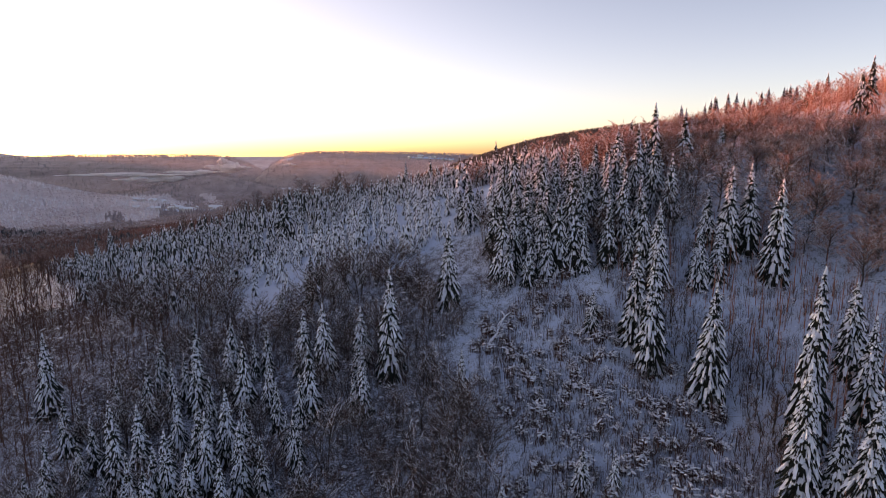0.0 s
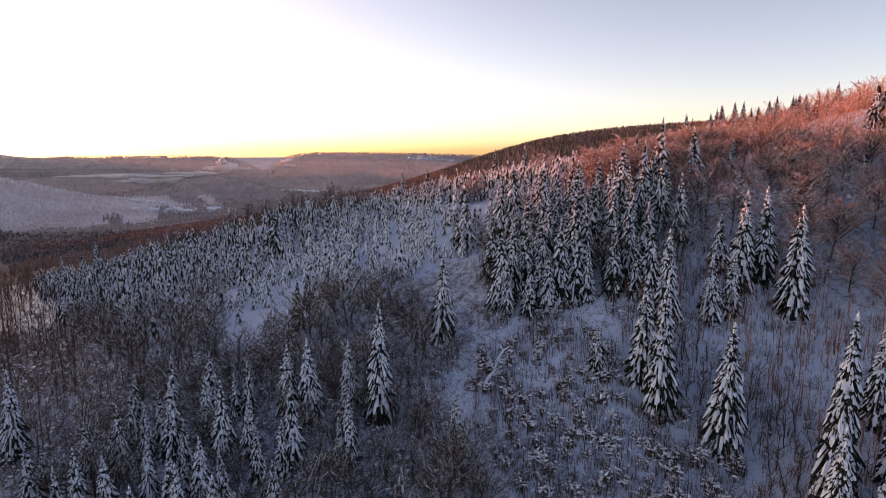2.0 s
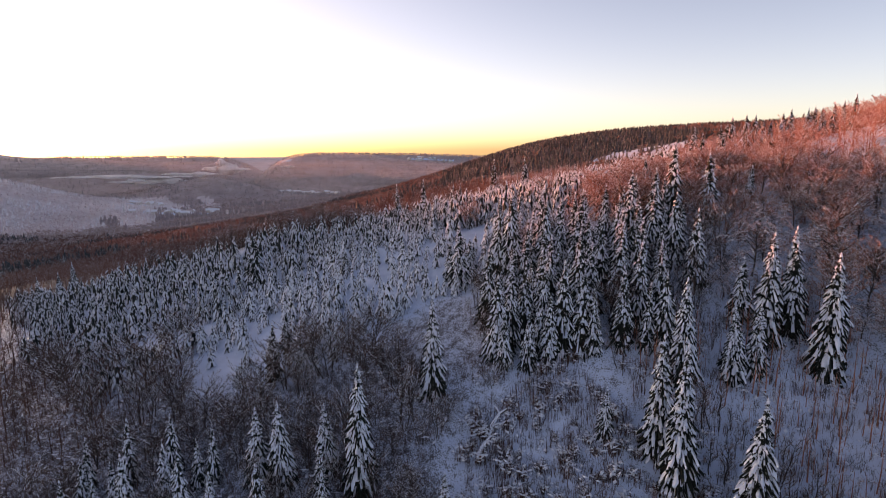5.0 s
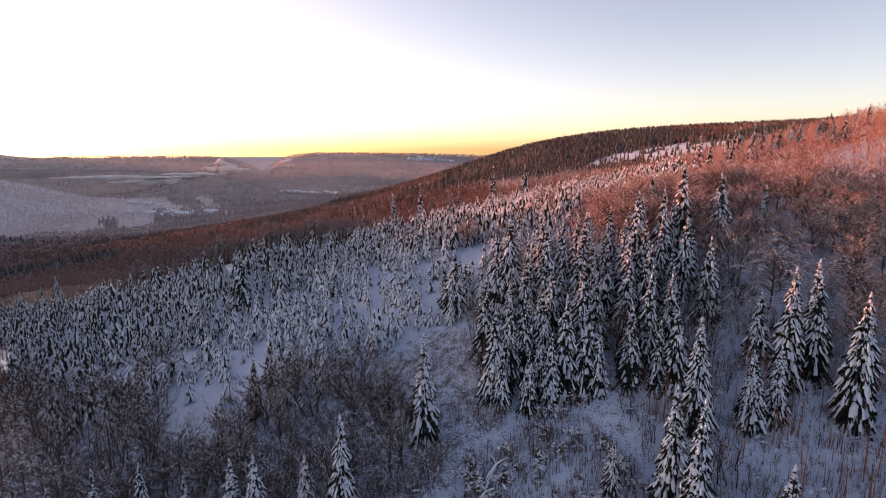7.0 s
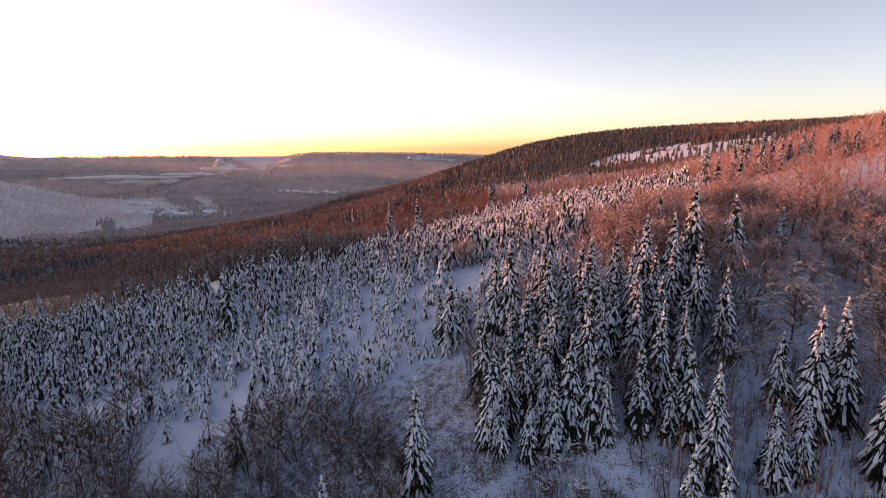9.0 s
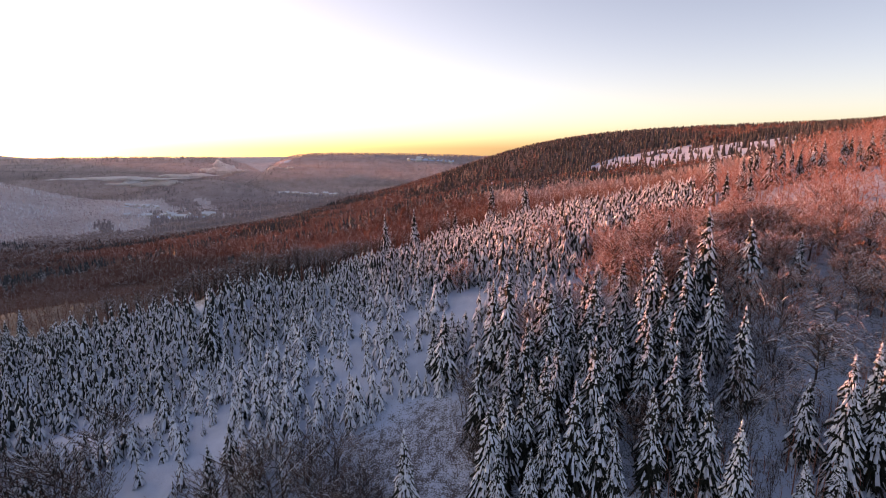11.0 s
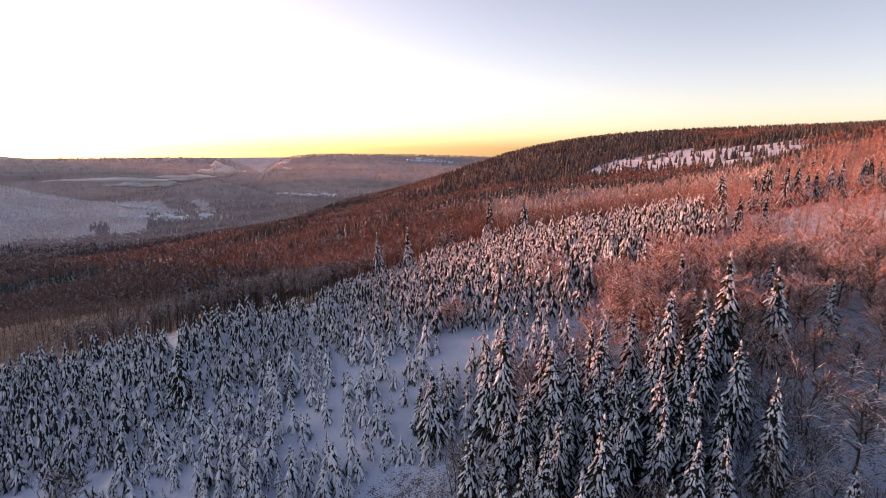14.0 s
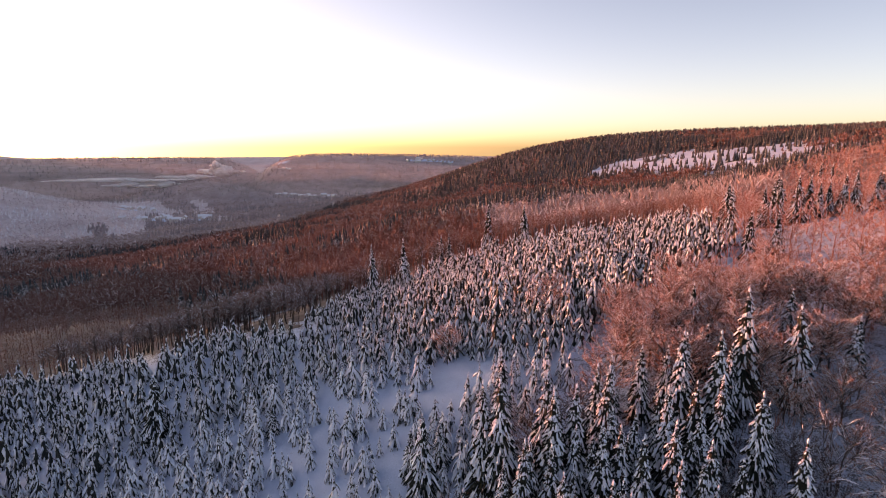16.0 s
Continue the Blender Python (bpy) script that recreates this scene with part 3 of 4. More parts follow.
for group, rows in (("spruces on the near slope", NEAR_SPRUCES), ("spruces on the near slope", TALL_NEAR_SPRUCES), ("spruces of the dense clump", CLUMP_SPRUCES), ("spruces of the ridge", RIDGE_SPRUCES), ("spruces along the skyline", SKYLINE_SPRUCES), ("spruces round the plantation", EDGE_SPRUCES)):
    for i, (x, y, h) in enumerate(rows):
        size = "tall" if h >= 15.5 else "mid-sized" if h >= 11 else "small"
        plant("spruce_tree", NEAR_BIG[i % 5] if rows in (NEAR_SPRUCES, TALL_NEAR_SPRUCES) else BIG[(i * 5 + int(h)) % 6] if rows is CLUMP_SPRUCES and i % 4 else DARK_BIG[i % 4], SPRUCE_PARTS, x, y, h / 20.0, f"{size} dark green spruce loaded with clumps of snow", "spruce tree", group, wide=max(0.8, WIDTH[group] + 0.03 * (15 - h)))
        ALL_SPRUCES.append((x, y))

rng = np.random.default_rng(31)
CLUMP_STAND = [(8, 118), (20, 113), (34, 112), (50, 124), (58, 150), (42, 152), (18, 138)]
SPRUCE_STAND = [(-72, 84), (-66, 108), (-36, 112), (-8, 100), (-14, 84), (-40, 70)]
for a, b in clear_of(spread_points(rng, SPRUCE_STAND, 5.4, 0.8), ALL_SPRUCES, 2.6):
    h = float(rng.uniform(8.0, 14.0))
    plant("spruce_tree", BIG[int(rng.integers(6))], SPRUCE_PARTS, float(a), float(b), h / 20.0, ("mid-sized" if h >= 11 else "small") + " dark green spruce loaded with clumps of snow", "spruce tree", "spruces on the near slope", wide=1.3)
    ALL_SPRUCES.append((a, b))

for a, b in clear_of(spread_points(rng, CLUMP_STAND, 3.9, 0.9), ALL_SPRUCES, 2.2):
    h = float(rng.uniform(10.0, 16.0))
    plant("spruce_tree", BIG[int(rng.integers(6))], SPRUCE_PARTS, float(a), float(b), h / 20.0, ("mid-sized" if h >= 11 else "small") + " dark green spruce loaded with clumps of snow", "spruce tree", "spruces of the dense clump", wide=1.3)
    ALL_SPRUCES.append((a, b))

# ---- young plantation ----
YOUNG = [spruce_meshes(40 + i, 6.0, 1.55 + 0.3 * (i % 3), 11, 7, 1, 1.1, YOUNG_NEEDLES, 0.04, 3, 3, 1.3, 0.25, 1.5, 0.6) for i in range(8)]
rng = np.random.default_rng(5)
rows = spread_points(rng, PLANTATION, 2.6, 0.97)
rows = clear_of(rows, ALL_SPRUCES, 2.6)
# open snow lanes and patches among the young trees
open_snow = np.array([noise.noise(Vector((a * 0.035, b * 0.05, 7.0))) + 0.5 * noise.noise(Vector((a * 0.09, b * 0.12, 2.0))) for a, b in rows])
rows = rows[(open_snow < 0.47) & ~((np.hypot((rows[:, 0] + 8) / 14, (rows[:, 1] - 157) / 14) < 1) & (rng.random(len(rows)) < 0.5)) & ~((open_patch(rows[:, 0], rows[:, 1])) & (rng.random(len(rows)) < 0.72))]
rows = rows[np.argsort(np.hypot(rows[:, 0] + 5, rows[:, 1] - 120))]
sizes = rng.uniform(0.55, 1.2, len(rows)) * rng.uniform(0.8, 1.15, len(rows)) * (1 + 0.25 * (rows[:, 0] > 0) * (rows[:, 1] > 175))
for i, (a, b) in enumerate(rows[:300]):
    plant("young_spruce", YOUNG[i % 8], SPRUCE_PARTS, float(a), float(b), float(sizes[i]), "young green spruce half buried in snow on a clearing", "young spruce", "young spruces of the plantation", 0.1, 1.2)


def raw(me):
    v, t = np.empty(len(me.vertices) * 3), np.empty(len(me.polygons) * 3, int)
    me.vertices.foreach_get("co", v)
    me.polygons.foreach_get("vertices", t)
    return v.reshape(-1, 3), t.reshape(-1, 3)


LEAN_YOUNG = [spruce_meshes(60 + i, 6.0, 2.15, 8, 6, 1, 1.3, YOUNG_NEEDLES, 0.04, 2, 3, 1.3, 0.3, 1.75, 0.58) for i in range(6)]
FAR_YOUNG = [spruce_meshes(70 + i, 6.0, 2.3, 6, 5, 1, 1.3, YOUNG_NEEDLES, 0.04, 2, 2, 1.3, 0.3, 2.0, 0.55) for i in range(6)]
rest = np.concatenate([rows, sizes[:, None]], 1)
for first, last, kinds in ((300, 750, LEAN_YOUNG), (750, len(rows), FAR_YOUNG)):
    for k, (nm, mat) in enumerate((("young_spruce_foliage", YOUNG_NEEDLES), ("young_spruce_snow", BOUGH_SNOW))):
        scatter_soup(nm, [raw(m[k + 1]) for m in kinds], rest[first:last], mat, "far rows of young snow-covered spruces" if k == 0 else "snow lying on the far rows of young spruces", "plantation", k == 1)

# ---- leafless trees ----
BARE_PARTS = ("trunk", "branchwork", "crown", "snow_load")
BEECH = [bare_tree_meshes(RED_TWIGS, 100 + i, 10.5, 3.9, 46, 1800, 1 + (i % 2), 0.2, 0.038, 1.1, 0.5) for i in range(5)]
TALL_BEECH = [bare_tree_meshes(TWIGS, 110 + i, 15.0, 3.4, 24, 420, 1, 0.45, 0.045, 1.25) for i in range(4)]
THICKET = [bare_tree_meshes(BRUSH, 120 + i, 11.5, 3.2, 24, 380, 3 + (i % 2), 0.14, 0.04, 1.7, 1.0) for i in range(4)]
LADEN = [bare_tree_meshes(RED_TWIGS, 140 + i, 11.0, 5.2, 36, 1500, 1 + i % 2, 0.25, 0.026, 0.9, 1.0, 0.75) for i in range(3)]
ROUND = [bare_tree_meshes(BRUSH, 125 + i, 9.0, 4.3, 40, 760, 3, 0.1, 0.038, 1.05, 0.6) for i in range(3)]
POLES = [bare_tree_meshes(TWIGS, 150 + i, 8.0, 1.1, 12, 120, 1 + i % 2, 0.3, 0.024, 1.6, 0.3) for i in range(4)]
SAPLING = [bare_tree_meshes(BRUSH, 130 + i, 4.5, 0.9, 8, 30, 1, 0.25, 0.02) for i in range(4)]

for i, (x, y, k) in enumerate(((-19, 124, 1.5), (-27, 122, 1.25), (-11, 121, 1.1), (-58, 141, 1.35), (-60, 131, 1.5), (-69, 138, 1.2), (-50, 127, 1.2), (-76, 131, 1.3), (-66, 123, 1.2), (-33, 114, 1.0), (-86, 140, 1.3), (-96, 150, 1.2))):
    plant("bare_tree", ROUND[i % 3], BARE_PARTS, x, y, k, "broad round leafless tree with dense brown twigs", "bare tree", "bare trees of the near slope")
    ALL_SPRUCES.append((x, y))

for i, (x, y, k) in enumerate(((62, 125, 1.2), (69, 131, 1.0), (74, 121, 1.1), (84, 127, 1.0), (66, 117, 0.8), (80, 138, 0.95), (92, 134, 1.0), (56, 121, 0.8), (90, 118, 0.9), (72, 108, 0.8))):
    plant("laden_beech", LADEN[i % 3], BARE_PARTS, x, y, k, "broad leafless beech with limbs arching under frost and snow", "bare tree", "laden beeches of the slope")
    ALL_SPRUCES.append((x, y))

for i, (x, y, k) in enumerate(((33, 187, 1.15), (36, 152, 1.2), (41, 158, 1.25), (47, 163, 1.2), (53, 169, 1.25), (59, 177, 1.15), (64, 197, 1.1), (71, 170, 1.2), (97, 179, 1.35), (10.5, 174, 0.85), (84, 190, 1.2), (79, 160, 1.1), (45, 178, 0.9))):
    plant("beech_tree", BEECH[i % 5], BARE_PARTS, x, y, k, "round-crowned leafless beech with dense rusty twigs", "bare tree", "beeches of the upper slope")
    ALL_SPRUCES.append((x, y))

rng = np.random.default_rng(9)


def wood(meshes, name, polys, gap, keep, low, high, label, group, mat, far_shape, room=1.8, most=150, eye=(10, 70)):
    """Trees of one kind: the nearest ones are things of their own, the rest is joined."""
    p = np.concatenate([spread_points(rng, poly, gap, keep) for poly in polys])
    p = clear_of(p, ALL_SPRUCES, room)
    p = p[~open_patch(p[:, 0], p[:, 1])]
    p = p[np.argsort(np.hypot(p[:, 0] - eye[0], p[:, 1] - eye[1]))]
    size = rng.uniform(low, high, len(p))
    for i, (a, b) in enumerate(p[:most]):
        plant(name, meshes[i % len(meshes)], BARE_PARTS, float(a), float(b), float(size[i]), label, "bare tree", group)
    if len(p) > most:
        joined = []
        for i in range(5):
            t, l, w = bare_tree_arrays(900 + i, *far_shape, lean=True)
            joined.append((np.concatenate([t[0], l[0], w[0]]), np.concatenate([t[1], l[1] + len(t[0]), w[1] + len(t[0]) + len(l[0])])))
        scatter_soup(name + "_wood", joined, np.concatenate([p[most:], size[most:, None]], 1), mat, label + ", standing in a dense wood", "woods")


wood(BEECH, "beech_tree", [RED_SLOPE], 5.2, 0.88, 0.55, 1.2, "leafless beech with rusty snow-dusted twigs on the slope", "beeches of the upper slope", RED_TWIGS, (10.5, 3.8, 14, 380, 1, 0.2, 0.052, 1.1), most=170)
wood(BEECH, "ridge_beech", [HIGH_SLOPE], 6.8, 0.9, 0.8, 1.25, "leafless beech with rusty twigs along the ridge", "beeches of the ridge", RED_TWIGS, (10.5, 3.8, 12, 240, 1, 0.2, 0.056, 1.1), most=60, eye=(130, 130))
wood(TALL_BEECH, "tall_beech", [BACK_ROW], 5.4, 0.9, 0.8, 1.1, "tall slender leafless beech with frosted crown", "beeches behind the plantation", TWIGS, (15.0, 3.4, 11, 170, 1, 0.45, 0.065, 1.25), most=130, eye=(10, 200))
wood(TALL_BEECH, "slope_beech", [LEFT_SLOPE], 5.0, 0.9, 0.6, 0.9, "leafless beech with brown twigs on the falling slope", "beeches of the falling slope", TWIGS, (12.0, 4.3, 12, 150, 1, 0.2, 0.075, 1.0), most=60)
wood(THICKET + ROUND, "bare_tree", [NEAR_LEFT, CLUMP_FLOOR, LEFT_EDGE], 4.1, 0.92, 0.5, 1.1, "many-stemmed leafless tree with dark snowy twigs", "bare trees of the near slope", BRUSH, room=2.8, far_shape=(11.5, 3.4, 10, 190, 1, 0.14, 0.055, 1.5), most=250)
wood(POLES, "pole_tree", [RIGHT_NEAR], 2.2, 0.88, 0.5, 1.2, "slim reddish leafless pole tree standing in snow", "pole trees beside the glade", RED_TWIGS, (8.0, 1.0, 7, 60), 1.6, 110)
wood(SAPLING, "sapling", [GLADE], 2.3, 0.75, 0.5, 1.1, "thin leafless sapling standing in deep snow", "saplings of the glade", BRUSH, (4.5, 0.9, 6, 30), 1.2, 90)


def twig_clump(seed, height, stems, lumps):
    """A low clump of stems, and the snow that lies in it."""
    r = np.random.default_rng(seed)
    stem, load = Soup(), Soup()
    for k in range(stems):
        a, tilt = r.uniform(0, 6.28), r.uniform(0.02, 0.26)
        d = np.array([math.cos(a) * tilt, math.sin(a) * tilt, 1.0]) * height * r.uniform(0.5, 1.1)
        f = np.array([r.normal(0, 0.4), r.normal(0, 0.4), -0.1])
        u = 0.034 * np.array([-math.sin(a), math.cos(a), 0])
        w = 0.034 * np.array([math.cos(a), math.sin(a), -tilt])
        stem.add([f + u, f - u * 0.5 + w, f - u * 0.5 - w, f + d], [(0, 1, 3), (1, 2, 3), (2, 0, 3)])
        m = f + d * r.uniform(0.35, 0.7)
        e = m + r.normal(0, 0.3, 3) * height + [0, 0, 0.1 * height]
        stem.add([m + u, m - u * 0.5 + w, m - u * 0.5 - w, e], [(0, 1, 3), (1, 2, 3), (2, 0, 3)])
    for k in range(lumps):
        c = np.array([r.normal(0, 0.55), r.normal(0, 0.55), height * r.uniform(0.2, 0.75)])
        a, long = r.uniform(0, 6.28), r.uniform(0.18, 0.5)
        d = np.array([math.cos(a), math.sin(a), r.uniform(-0.6, 0.1)]) * long
        u = np.array([-math.sin(a), math.cos(a), 0]) * 0.16
        load.add([c - d, c + u, c + d, c - u, c + [0, 0, 0.10], c - [0, 0, 0.06]], [(0, 1, 4), (1, 2, 4), (2, 3, 4), (3, 0, 4), (1, 0, 5), (2, 1, 5), (3, 2, 5), (0, 3, 5)])
    return stem.arrays(), load.arrays()


BUSHES = [twig_clump(340 + i, 2.2, 34, 26) for i in range(4)]
BUSH_MESHES = [(mesh_of("branchwork", *a, BRUSH), mesh_of("snow_load", *b, BOUGH_SNOW, True)) for a, b in BUSHES]
q = clear_of(spread_points(rng, GLADE, 2.7, 0.8), ALL_SPRUCES, 1.8)
for i, (a, b) in enumerate(q):
    plant("snowy_bush", BUSH_MESHES[i % 4], ("branchwork", "snow_load"), float(a), float(b), float(rng.uniform(0.6, 1.5)), "low leafless bush bent under clumps of snow", "bush", "bushes of the glade", 0.1, 1.2)

log = Soup()
log_line = np.array([(8.3, 100.6, 0.5), (9.2, 102.2, 0.9), (10.6, 103.4, 1.1), (11.0, 105.2, 1.0), (12.4, 106.4, 1.6), (13.6, 106.2, 2.4)])
log_line[:, 2] += land(log_line[:, 0], log_line[:, 1])
tube(log, log_line, [0.3, 0.27, 0.24, 0.2, 0.15, 0.07], 7)
log_snow = Soup()
tube(log_snow, log_line + [0, 0, 0.25], [0.2, 0.36, 0.22, 0.34, 0.2, 0.06], 6)
for k, (dx, dy, dz) in enumerate(((1.6, 0.5, 1.3), (-1.2, 0.8, 1.5), (1.9, -0.4, 0.7), (-0.9, 1.3, 1.0))):
    q = log_line[1 + k]
    tube(log, [q, q + np.array([dx, dy, dz]) * 0.5 + [0, 0, 0.2], q + [dx, dy, dz]], [0.1, 0.07, 0.02], 5)
    tube(log_snow, [q + [0, 0, 0.12], q + np.array([dx, dy, dz]) * 0.5 + [0, 0, 0.34], q + [dx, dy, dz]], [0.12, 0.16, 0.05], 5)
fallen = new("fallen_trunk", mesh_of("fallen_trunk", *log.arrays(), BEECH_BARK))
child("snow_load", mesh_of("snow_load", *log_snow.arrays(), BOUGH_SNOW, True), fallen)
tagged(fallen, "crooked fallen trunk thickly covered with snow in the glade", "fallen tree")

CLUMPS = [twig_clump(300 + i, 2.6, 8, 3) for i in range(6)]
p = np.concatenate([spread_points(rng, NEAR_LEFT, 1.45, 0.95), spread_points(rng, RIGHT_NEAR, 1.25, 0.9), spread_points(rng, CLUMP_FLOOR, 1.7, 0.9), spread_points(rng, GLADE, 1.1, 0.85)])
p = p[~open_patch(p[:, 0], p[:, 1])]
p = np.concatenate([p, rng.uniform(0.5, 1.25, (len(p), 1))], 1)
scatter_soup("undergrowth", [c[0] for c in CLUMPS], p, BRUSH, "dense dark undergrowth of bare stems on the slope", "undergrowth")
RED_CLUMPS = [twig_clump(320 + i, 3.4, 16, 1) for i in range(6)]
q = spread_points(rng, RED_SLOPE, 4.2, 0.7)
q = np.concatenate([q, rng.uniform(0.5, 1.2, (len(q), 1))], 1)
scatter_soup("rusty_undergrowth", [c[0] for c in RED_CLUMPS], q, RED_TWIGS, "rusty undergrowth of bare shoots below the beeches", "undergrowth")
SNOW_CLUMPS = [twig_clump(360 + i, 1.2, 1, 4)[1] for i in range(5)]
p = p[rng.random(len(p)) < 0.2]
p[:, 2] *= 1.5
scatter_soup("undergrowth_snow", SNOW_CLUMPS, p, BOUGH_SNOW, "snow caught in the undergrowth", "undergrowth", True)

# ---- distant woods ----


def far_cone(seed, sides, tiers):
    r = np.random.default_rng(seed)
    s = Soup()
    for k in range(tiers):
        z0, z1 = 0.08 + 0.8 * k / tiers, min(1.0, 0.08 + 0.8 * (k + 1.7) / tiers)
        rad = 0.20 * (1 - k / tiers * 0.8)
        turn = np.arange(sides) * 2 * np.pi / sides + r.uniform(0, 6)
        rim = np.stack([rad * np.cos(turn) * r.uniform(0.7, 1.2, sides), rad * np.sin(turn) * r.uniform(0.7, 1.2, sides), np.full(sides, z0) + r.uniform(-0.05, 0.05, sides)], 1)
        s.add(np.concatenate([rim, [[0, 0, z1]]]), [(j, (j + 1) % sides, sides) for j in range(sides)])
    return s.arrays()


def far_bare(seed, count, thick):
    """A leafless crown seen from afar: a dome of rising twigs."""
    r = np.random.default_rng(seed)
    s = Soup()
    a, tilt = r.uniform(0, 6.28, count), np.sqrt(r.uniform(0, 1, count)) * 1.75
    way = np.stack([np.sin(tilt) * np.cos(a), np.sin(tilt) * np.sin(a), np.cos(tilt)], 1)
    p = np.array([0, 0, 0.55]) + way * [0.17, 0.17, 0.24] * r.uniform(0.5, 1.0, (count, 1))
    d = (way + r.normal(0, 0.45, (count, 3)) + [0, 0, 0.3]) * r.uniform(0.12, 0.2, (count, 1))
    spikes(s, p, d, thick, r)
    tube(s, [(0, 0, -0.05), (0, 0, 0.55)], [0.022, 0.01], 3)
    return s.arrays()


def far_places(rng, count, near, far):
    d = np.exp(rng.uniform(math.log(near), math.log(far), count))
    a = rng.uniform(-0.86, 0.80, count)
    c = np.sqrt(1 + a * a)
    p = np.stack([8 + d * a / c, 40 + d / c], 1)
    ok = ~field(p[:, 0], p[:, 1]) | ((p[:, 0] > 250) & (p[:, 1] > 650) & (rng.random(len(p)) < 0.14))
    for poly in (PLANTATION, RED_SLOPE, HIGH_SLOPE, BACK_ROW, LEFT_SLOPE):
        ok &= ~inside(poly, p[:, 0], p[:, 1])
    return p[ok]


def far_wood(name_a, name_b, p, cones, bares, low, high, conifer, bare):
    mixed = np.array([noise.noise(Vector((a * 0.006, b * 0.006, 1.0))) + 0.35 * noise.noise(Vector((a * 0.03, b * 0.03, 5.0))) for a, b in p])
    x, y = p[:, 0], p[:, 1]
    lean = 0.45 * ((y < 500) & (x > -80)) - 0.55 * ((y >= 500) & (y < 760) & (x > 20)) + 0.2 * ((x < -80) & (y < 1300)) - 0.3 * ((x > 0) & (y > 850))
    pick = mixed + rng.normal(0, 0.12, len(p)) + lean > 0.02
    rows = np.concatenate([p, rng.uniform(low, high, (len(p), 1))], 1)
    scatter_soup(name_a, cones, rows[~pick], conifer, "distant snow-dusted conifer wood covering the hills", "woods")
    scatter_soup(name_b, bares, rows[pick], bare, "distant leafless wood with frosted brown crowns", "woods")


def frosted(p):
    """The hills of the cold valley, pale with frost and with haze put into their colour."""
    return rime_haze(p[:, 0], p[:, 1])


near_p, hill_p, valley_p = far_places(rng, 9500, 290, 800), far_places(rng, 24000, 800, 1900), far_places(rng, 30000, 1150, 3400)
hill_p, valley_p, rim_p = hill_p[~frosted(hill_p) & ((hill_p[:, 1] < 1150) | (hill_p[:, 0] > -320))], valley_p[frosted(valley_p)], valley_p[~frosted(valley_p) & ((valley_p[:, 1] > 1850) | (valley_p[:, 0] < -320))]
pale = (near_p[:, 1] < 500) & (near_p[:, 0] > 40)
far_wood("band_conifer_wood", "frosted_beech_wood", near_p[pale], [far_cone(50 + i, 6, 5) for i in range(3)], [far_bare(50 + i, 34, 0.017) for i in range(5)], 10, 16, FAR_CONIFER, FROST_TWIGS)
near_p = near_p[~pale]
far_wood("conifer_wood", "leafless_wood", near_p, [far_cone(i, 6, 5) for i in range(5)], [far_bare(i, 34, 0.016) for i in range(5)], 10, 17, FAR_CONIFER, FAR_TWIGS)
far_wood("hill_conifer_wood", "hill_leafless_wood", hill_p, [far_cone(20 + i, 5, 2) for i in range(4)], [far_bare(20 + i, 10, 0.05) for i in range(4)], 10, 16, FAR_CONIFER, FAR_TWIGS)
far_wood("frosted_hazy_conifer_wood", "frosted_hazy_leafless_wood", valley_p, [far_cone(30 + i, 4, 2) for i in range(4)], [far_bare(30 + i, 4, 0.13) for i in range(4)], 10, 16, PALE_CONIFER, PALE_TWIGS)
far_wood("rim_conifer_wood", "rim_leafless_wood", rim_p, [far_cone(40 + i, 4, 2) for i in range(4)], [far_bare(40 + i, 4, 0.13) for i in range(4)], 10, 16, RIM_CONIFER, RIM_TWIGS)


# ---- villages in the valley ----
def house_meshes(long, deep, high):
    """Walls and a snow-covered gabled roof with eaves."""
    x, y, r = long / 2, deep / 2, deep * 0.42
    walls = [(-x, -y, -2), (x, -y, -2), (x, y, -2), (-x, y, -2), (-x, -y, high), (x, -y, high), (x, y, high), (-x, y, high), (-x, 0, high + r), (x, 0, high + r)]
    faces = [(0, 1, 5), (0, 5, 4), (1, 2, 6), (1, 6, 5), (2, 3, 7), (2, 7, 6), (3, 0, 4), (3, 4, 7), (4, 8, 7), (5, 6, 9)]
    e, d = x + 0.5, 0.35
    roof = []
    for k in (-1, 1):
        lo, up = (k * (y + 0.6), high - 0.35), (0.0, high + r + 0.1)
        roof += [(-e, lo[0], lo[1]), (e, lo[0], lo[1]), (e, up[0], up[1]), (-e, up[0], up[1]), (-e, lo[0], lo[1] + d), (e, lo[0], lo[1] + d), (e, up[0], up[1] + d), (-e, up[0], up[1] + d)]
    box = [(0, 1, 5), (0, 5, 4), (4, 5, 6), (4, 6, 7), (0, 3, 2), (0, 2, 1), (1, 2, 6), (1, 6, 5), (0, 4, 7), (0, 7, 3)]
    return mesh_of("wall", walls, faces, PLASTER), mesh_of("roof", roof, box + [tuple(i + 8 for i in f) for f in box], SNOW)


HOUSES = [house_meshes(14 + 4 * i, 9 + i, 5 + i) for i in range(4)]
rng = np.random.default_rng(21)
for cx, cy, rx, ry, count in ((-1000, 1880, 60, 40, 10), (-790, 1660, 110, 50, 22), (-620, 2420, 170, 35, 34), (-60, 2850, 130, 40, 10)):
    for i in range(count):
        x, y = cx + rng.uniform(-rx, rx), cy + rng.uniform(-ry, ry)
        root = new("house")
        root.matrix_world = pose(x, y, float(land(x, y)), 0, 0, rng.uniform(0, 180)) @ Matrix.Diagonal((1, 1, 1, 1))
        for n, me in zip(("wall", "roof"), HOUSES[i % 4]):
            child(n, me, root)
        tagged(root, "plastered house with a snow-covered gabled roof in the valley", "house", "houses of the valley village")

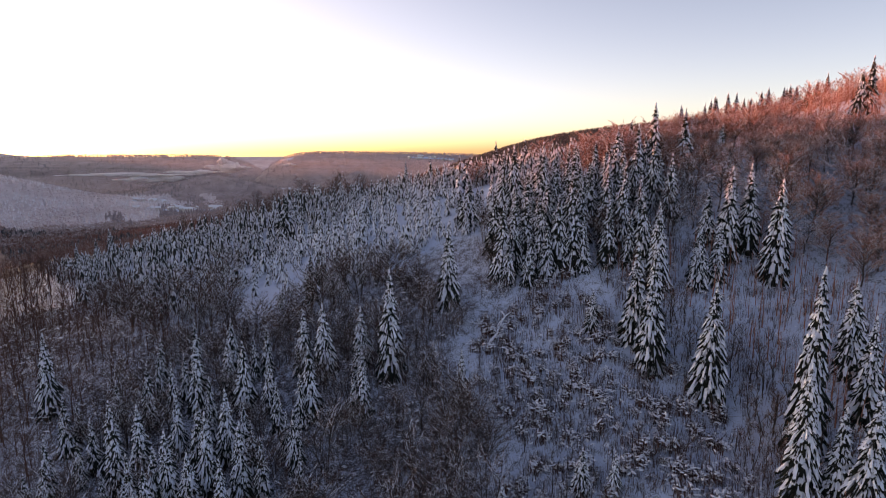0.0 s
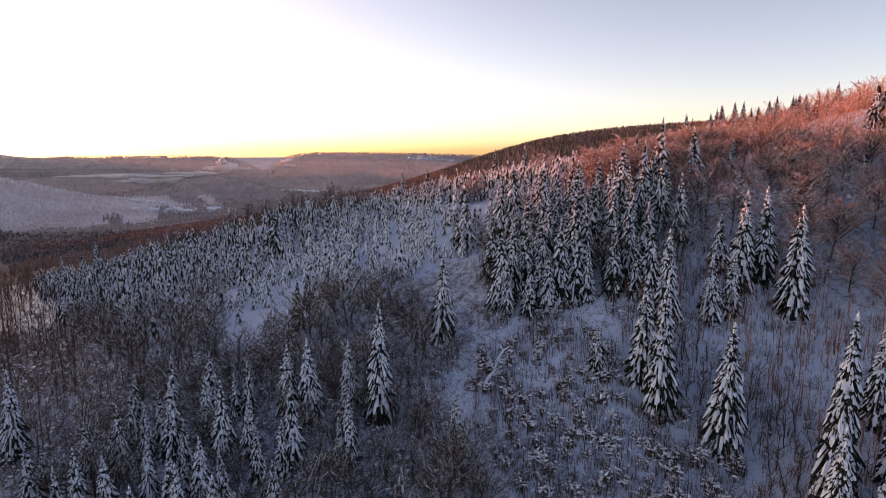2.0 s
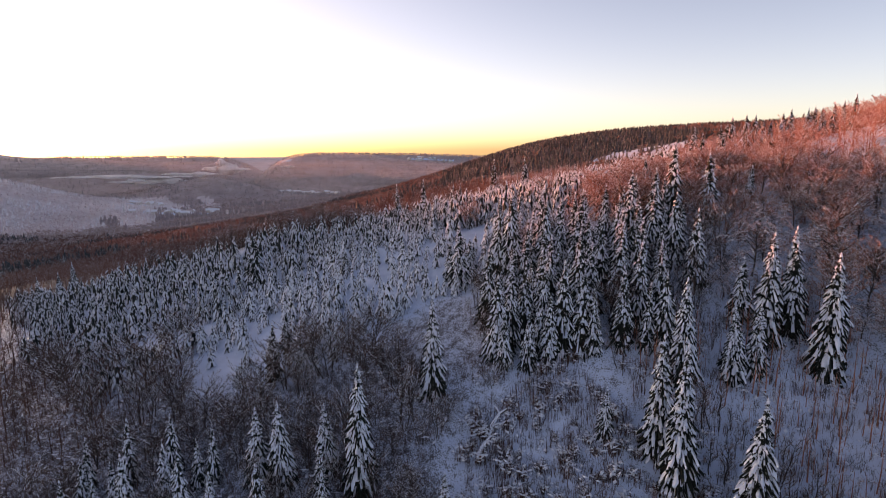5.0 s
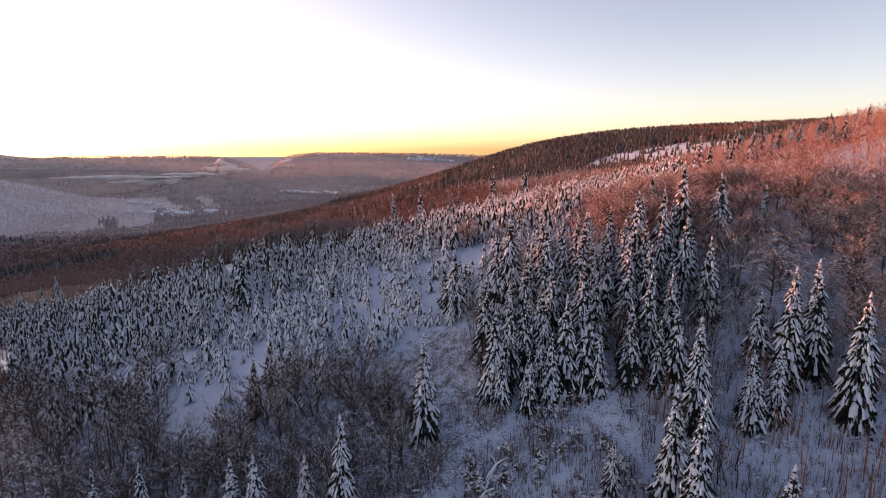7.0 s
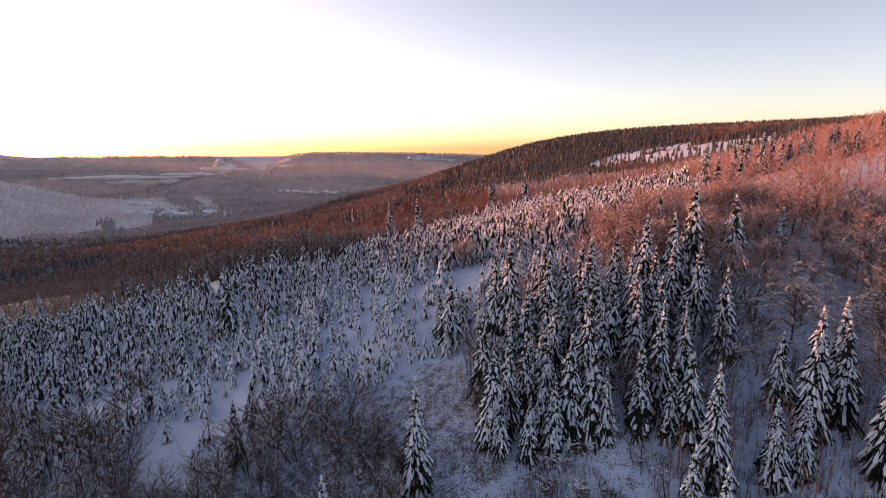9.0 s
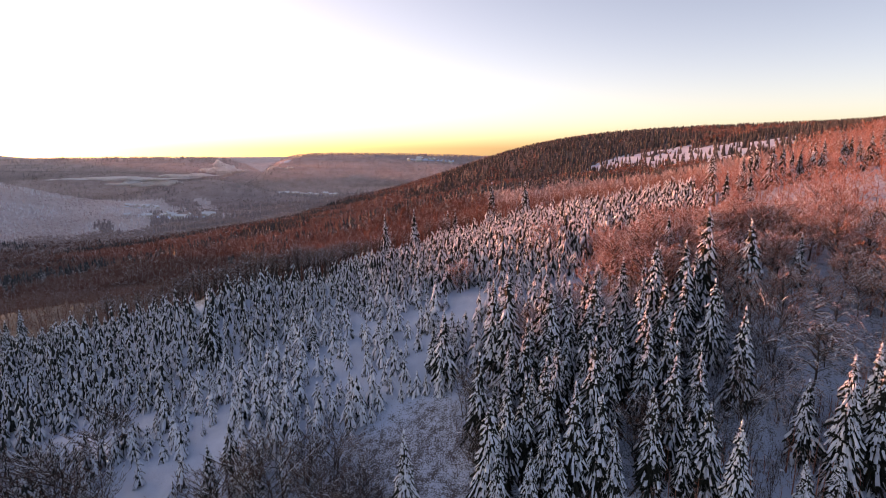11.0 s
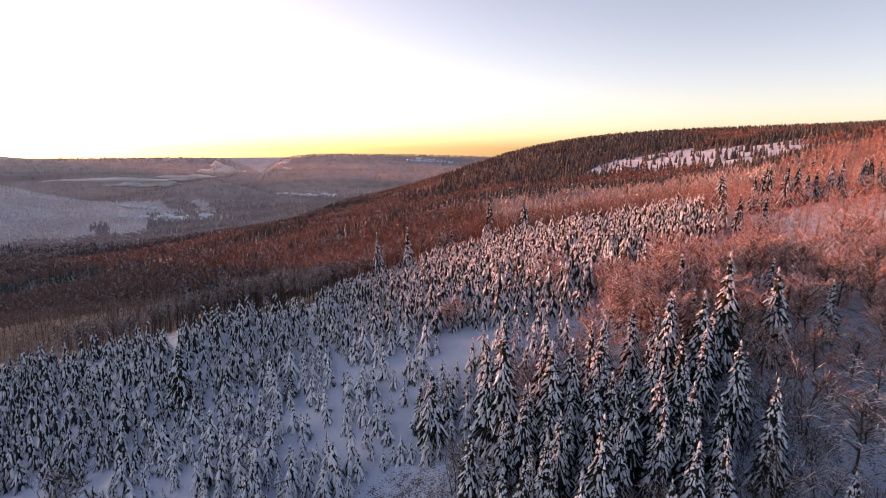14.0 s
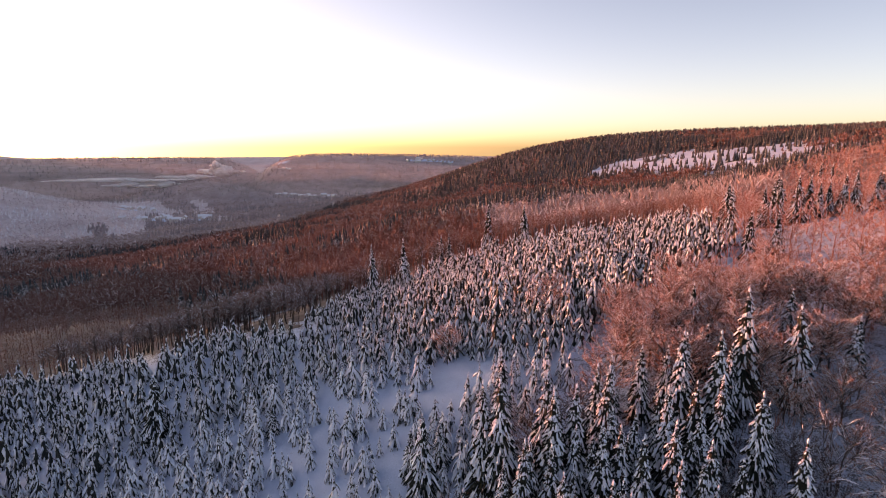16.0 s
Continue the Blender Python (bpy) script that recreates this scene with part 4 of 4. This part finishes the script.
# ---- mist lying in the valley ----
def mist_material(m, low, high, most, seen):
    """White vapour that lets light through, with torn gaps."""
    m.use_nodes = True
    n, l = m.node_tree.nodes, m.node_tree.links
    n.clear()
    result, mixer, clear, white, cloud, at, steps = (n.new("ShaderNode" + k) for k in ("OutputMaterial", "MixShader", "BsdfTransparent", "BsdfDiffuse", "TexNoise", "NewGeometry", "MapRange"))
    body, through_light = n.new("ShaderNodeMixShader"), n.new("ShaderNodeBsdfTranslucent")
    through_light.inputs["Color"].default_value = (0.97, 0.95, 0.95, 1)
    white.inputs["Color"].default_value = (0.95, 0.93, 0.93, 1)
    body.inputs[0].default_value = seen
    cloud.inputs["Scale"].default_value, cloud.inputs["Detail"].default_value = 0.012, 5.0
    steps.inputs["From Min"].default_value, steps.inputs["From Max"].default_value, steps.inputs["To Max"].default_value = low, high, most
    l.new(at.outputs["Position"], cloud.inputs["Vector"])
    l.new(cloud.outputs["Fac"], steps.inputs["Value"])
    l.new(steps.outputs["Result"], mixer.inputs[0])
    l.new(clear.outputs[0], mixer.inputs[1])
    l.new(white.outputs[0], body.inputs[1])
    l.new(through_light.outputs[0], body.inputs[2])
    l.new(body.outputs[0], mixer.inputs[2])
    l.new(mixer.outputs[0], result.inputs["Surface"])


mist_material(MIST, 0.1, 0.36, 1.0, 0.5)
HAZE = bpy.data.materials.new("thin_valley_haze")
mist_material(HAZE, 0.05, 0.6, 0.055, 0.7)


def mist_bank(cx, cy, cz, rx, ry, rz, turn, seed, mat=MIST, label="pale bank of mist lying in the valley", puffs=16):
    """A bank of many torn puffs, low and long."""
    r = np.random.default_rng(int(seed * 10))
    v, t = [], []
    for q in range(puffs):
        u = (q + r.uniform(0, 1)) / puffs * 2 - 1 if puffs > 1 else 0.0
        size = r.uniform(0.14, 0.34) * (1.15 - abs(u) ** 2) if puffs > 1 else 1.0
        ox, oy, oz = u * rx, r.uniform(-0.5, 0.5) * ry, r.uniform(-0.35, 0.45) * rz * (1 - abs(u)) if puffs > 1 else 0.0
        lift = r.uniform(0.45, 1.0) * (1.1 - abs(u)) if puffs > 1 else 1.0
        first = len(v)
        for i in range(9):
            for j in range(16):
                a, b = math.pi * i / 8, 2 * math.pi * j / 16
                p = Vector((math.sin(a) * math.cos(b), math.sin(a) * math.sin(b), math.cos(a)))
                k = 1 + 0.5 * noise.noise(p * 2.2 + Vector((seed + q * 3.1, 0, 0)))
                x, y = ox + p.x * rx * size * k, oy + p.y * ry * max(size, 0.5) * k
                v.append((cx + x * math.cos(turn) - y * math.sin(turn), cy + x * math.sin(turn) + y * math.cos(turn), cz + oz + p.z * rz * lift * k))
        for i in range(8):
            for j in range(16):
                a, b = first + i * 16 + j, first + i * 16 + (j + 1) % 16
                t += [(a, a + 16, b + 16), (a, b + 16, b)]
    ob = new("mist_bank", mesh_of("mist_bank", v, t, mat, True))
    return tagged(ob, label, "mist", "mist banks in the valley", "stuff")


for i, row in enumerate(((-1245, 2219, -91.4, 270, 60, 9, 0.1), (-1132, 2223, -109.2, 170, 50, 15, 0.1), (-973, 2518, -71.1, 105, 50, 25, 0.15), (-989, 2513, -43.8, 26, 20, 22, 0.2), (-1061, 2371, -85.9, 120, 50, 12, 0.2), (-702, 2558, -60.3, 38, 14, 7.5, -0.3))):
    mist_bank(*row, i * 3.7)
for i, high in enumerate((55, 85, 120)):
    mist_bank(-1500, 2250 + 60 * i, -120, 2600, 240, high, 0.1, 21.0 + i, HAZE, "thin sunlit haze spread over the valley", 1)
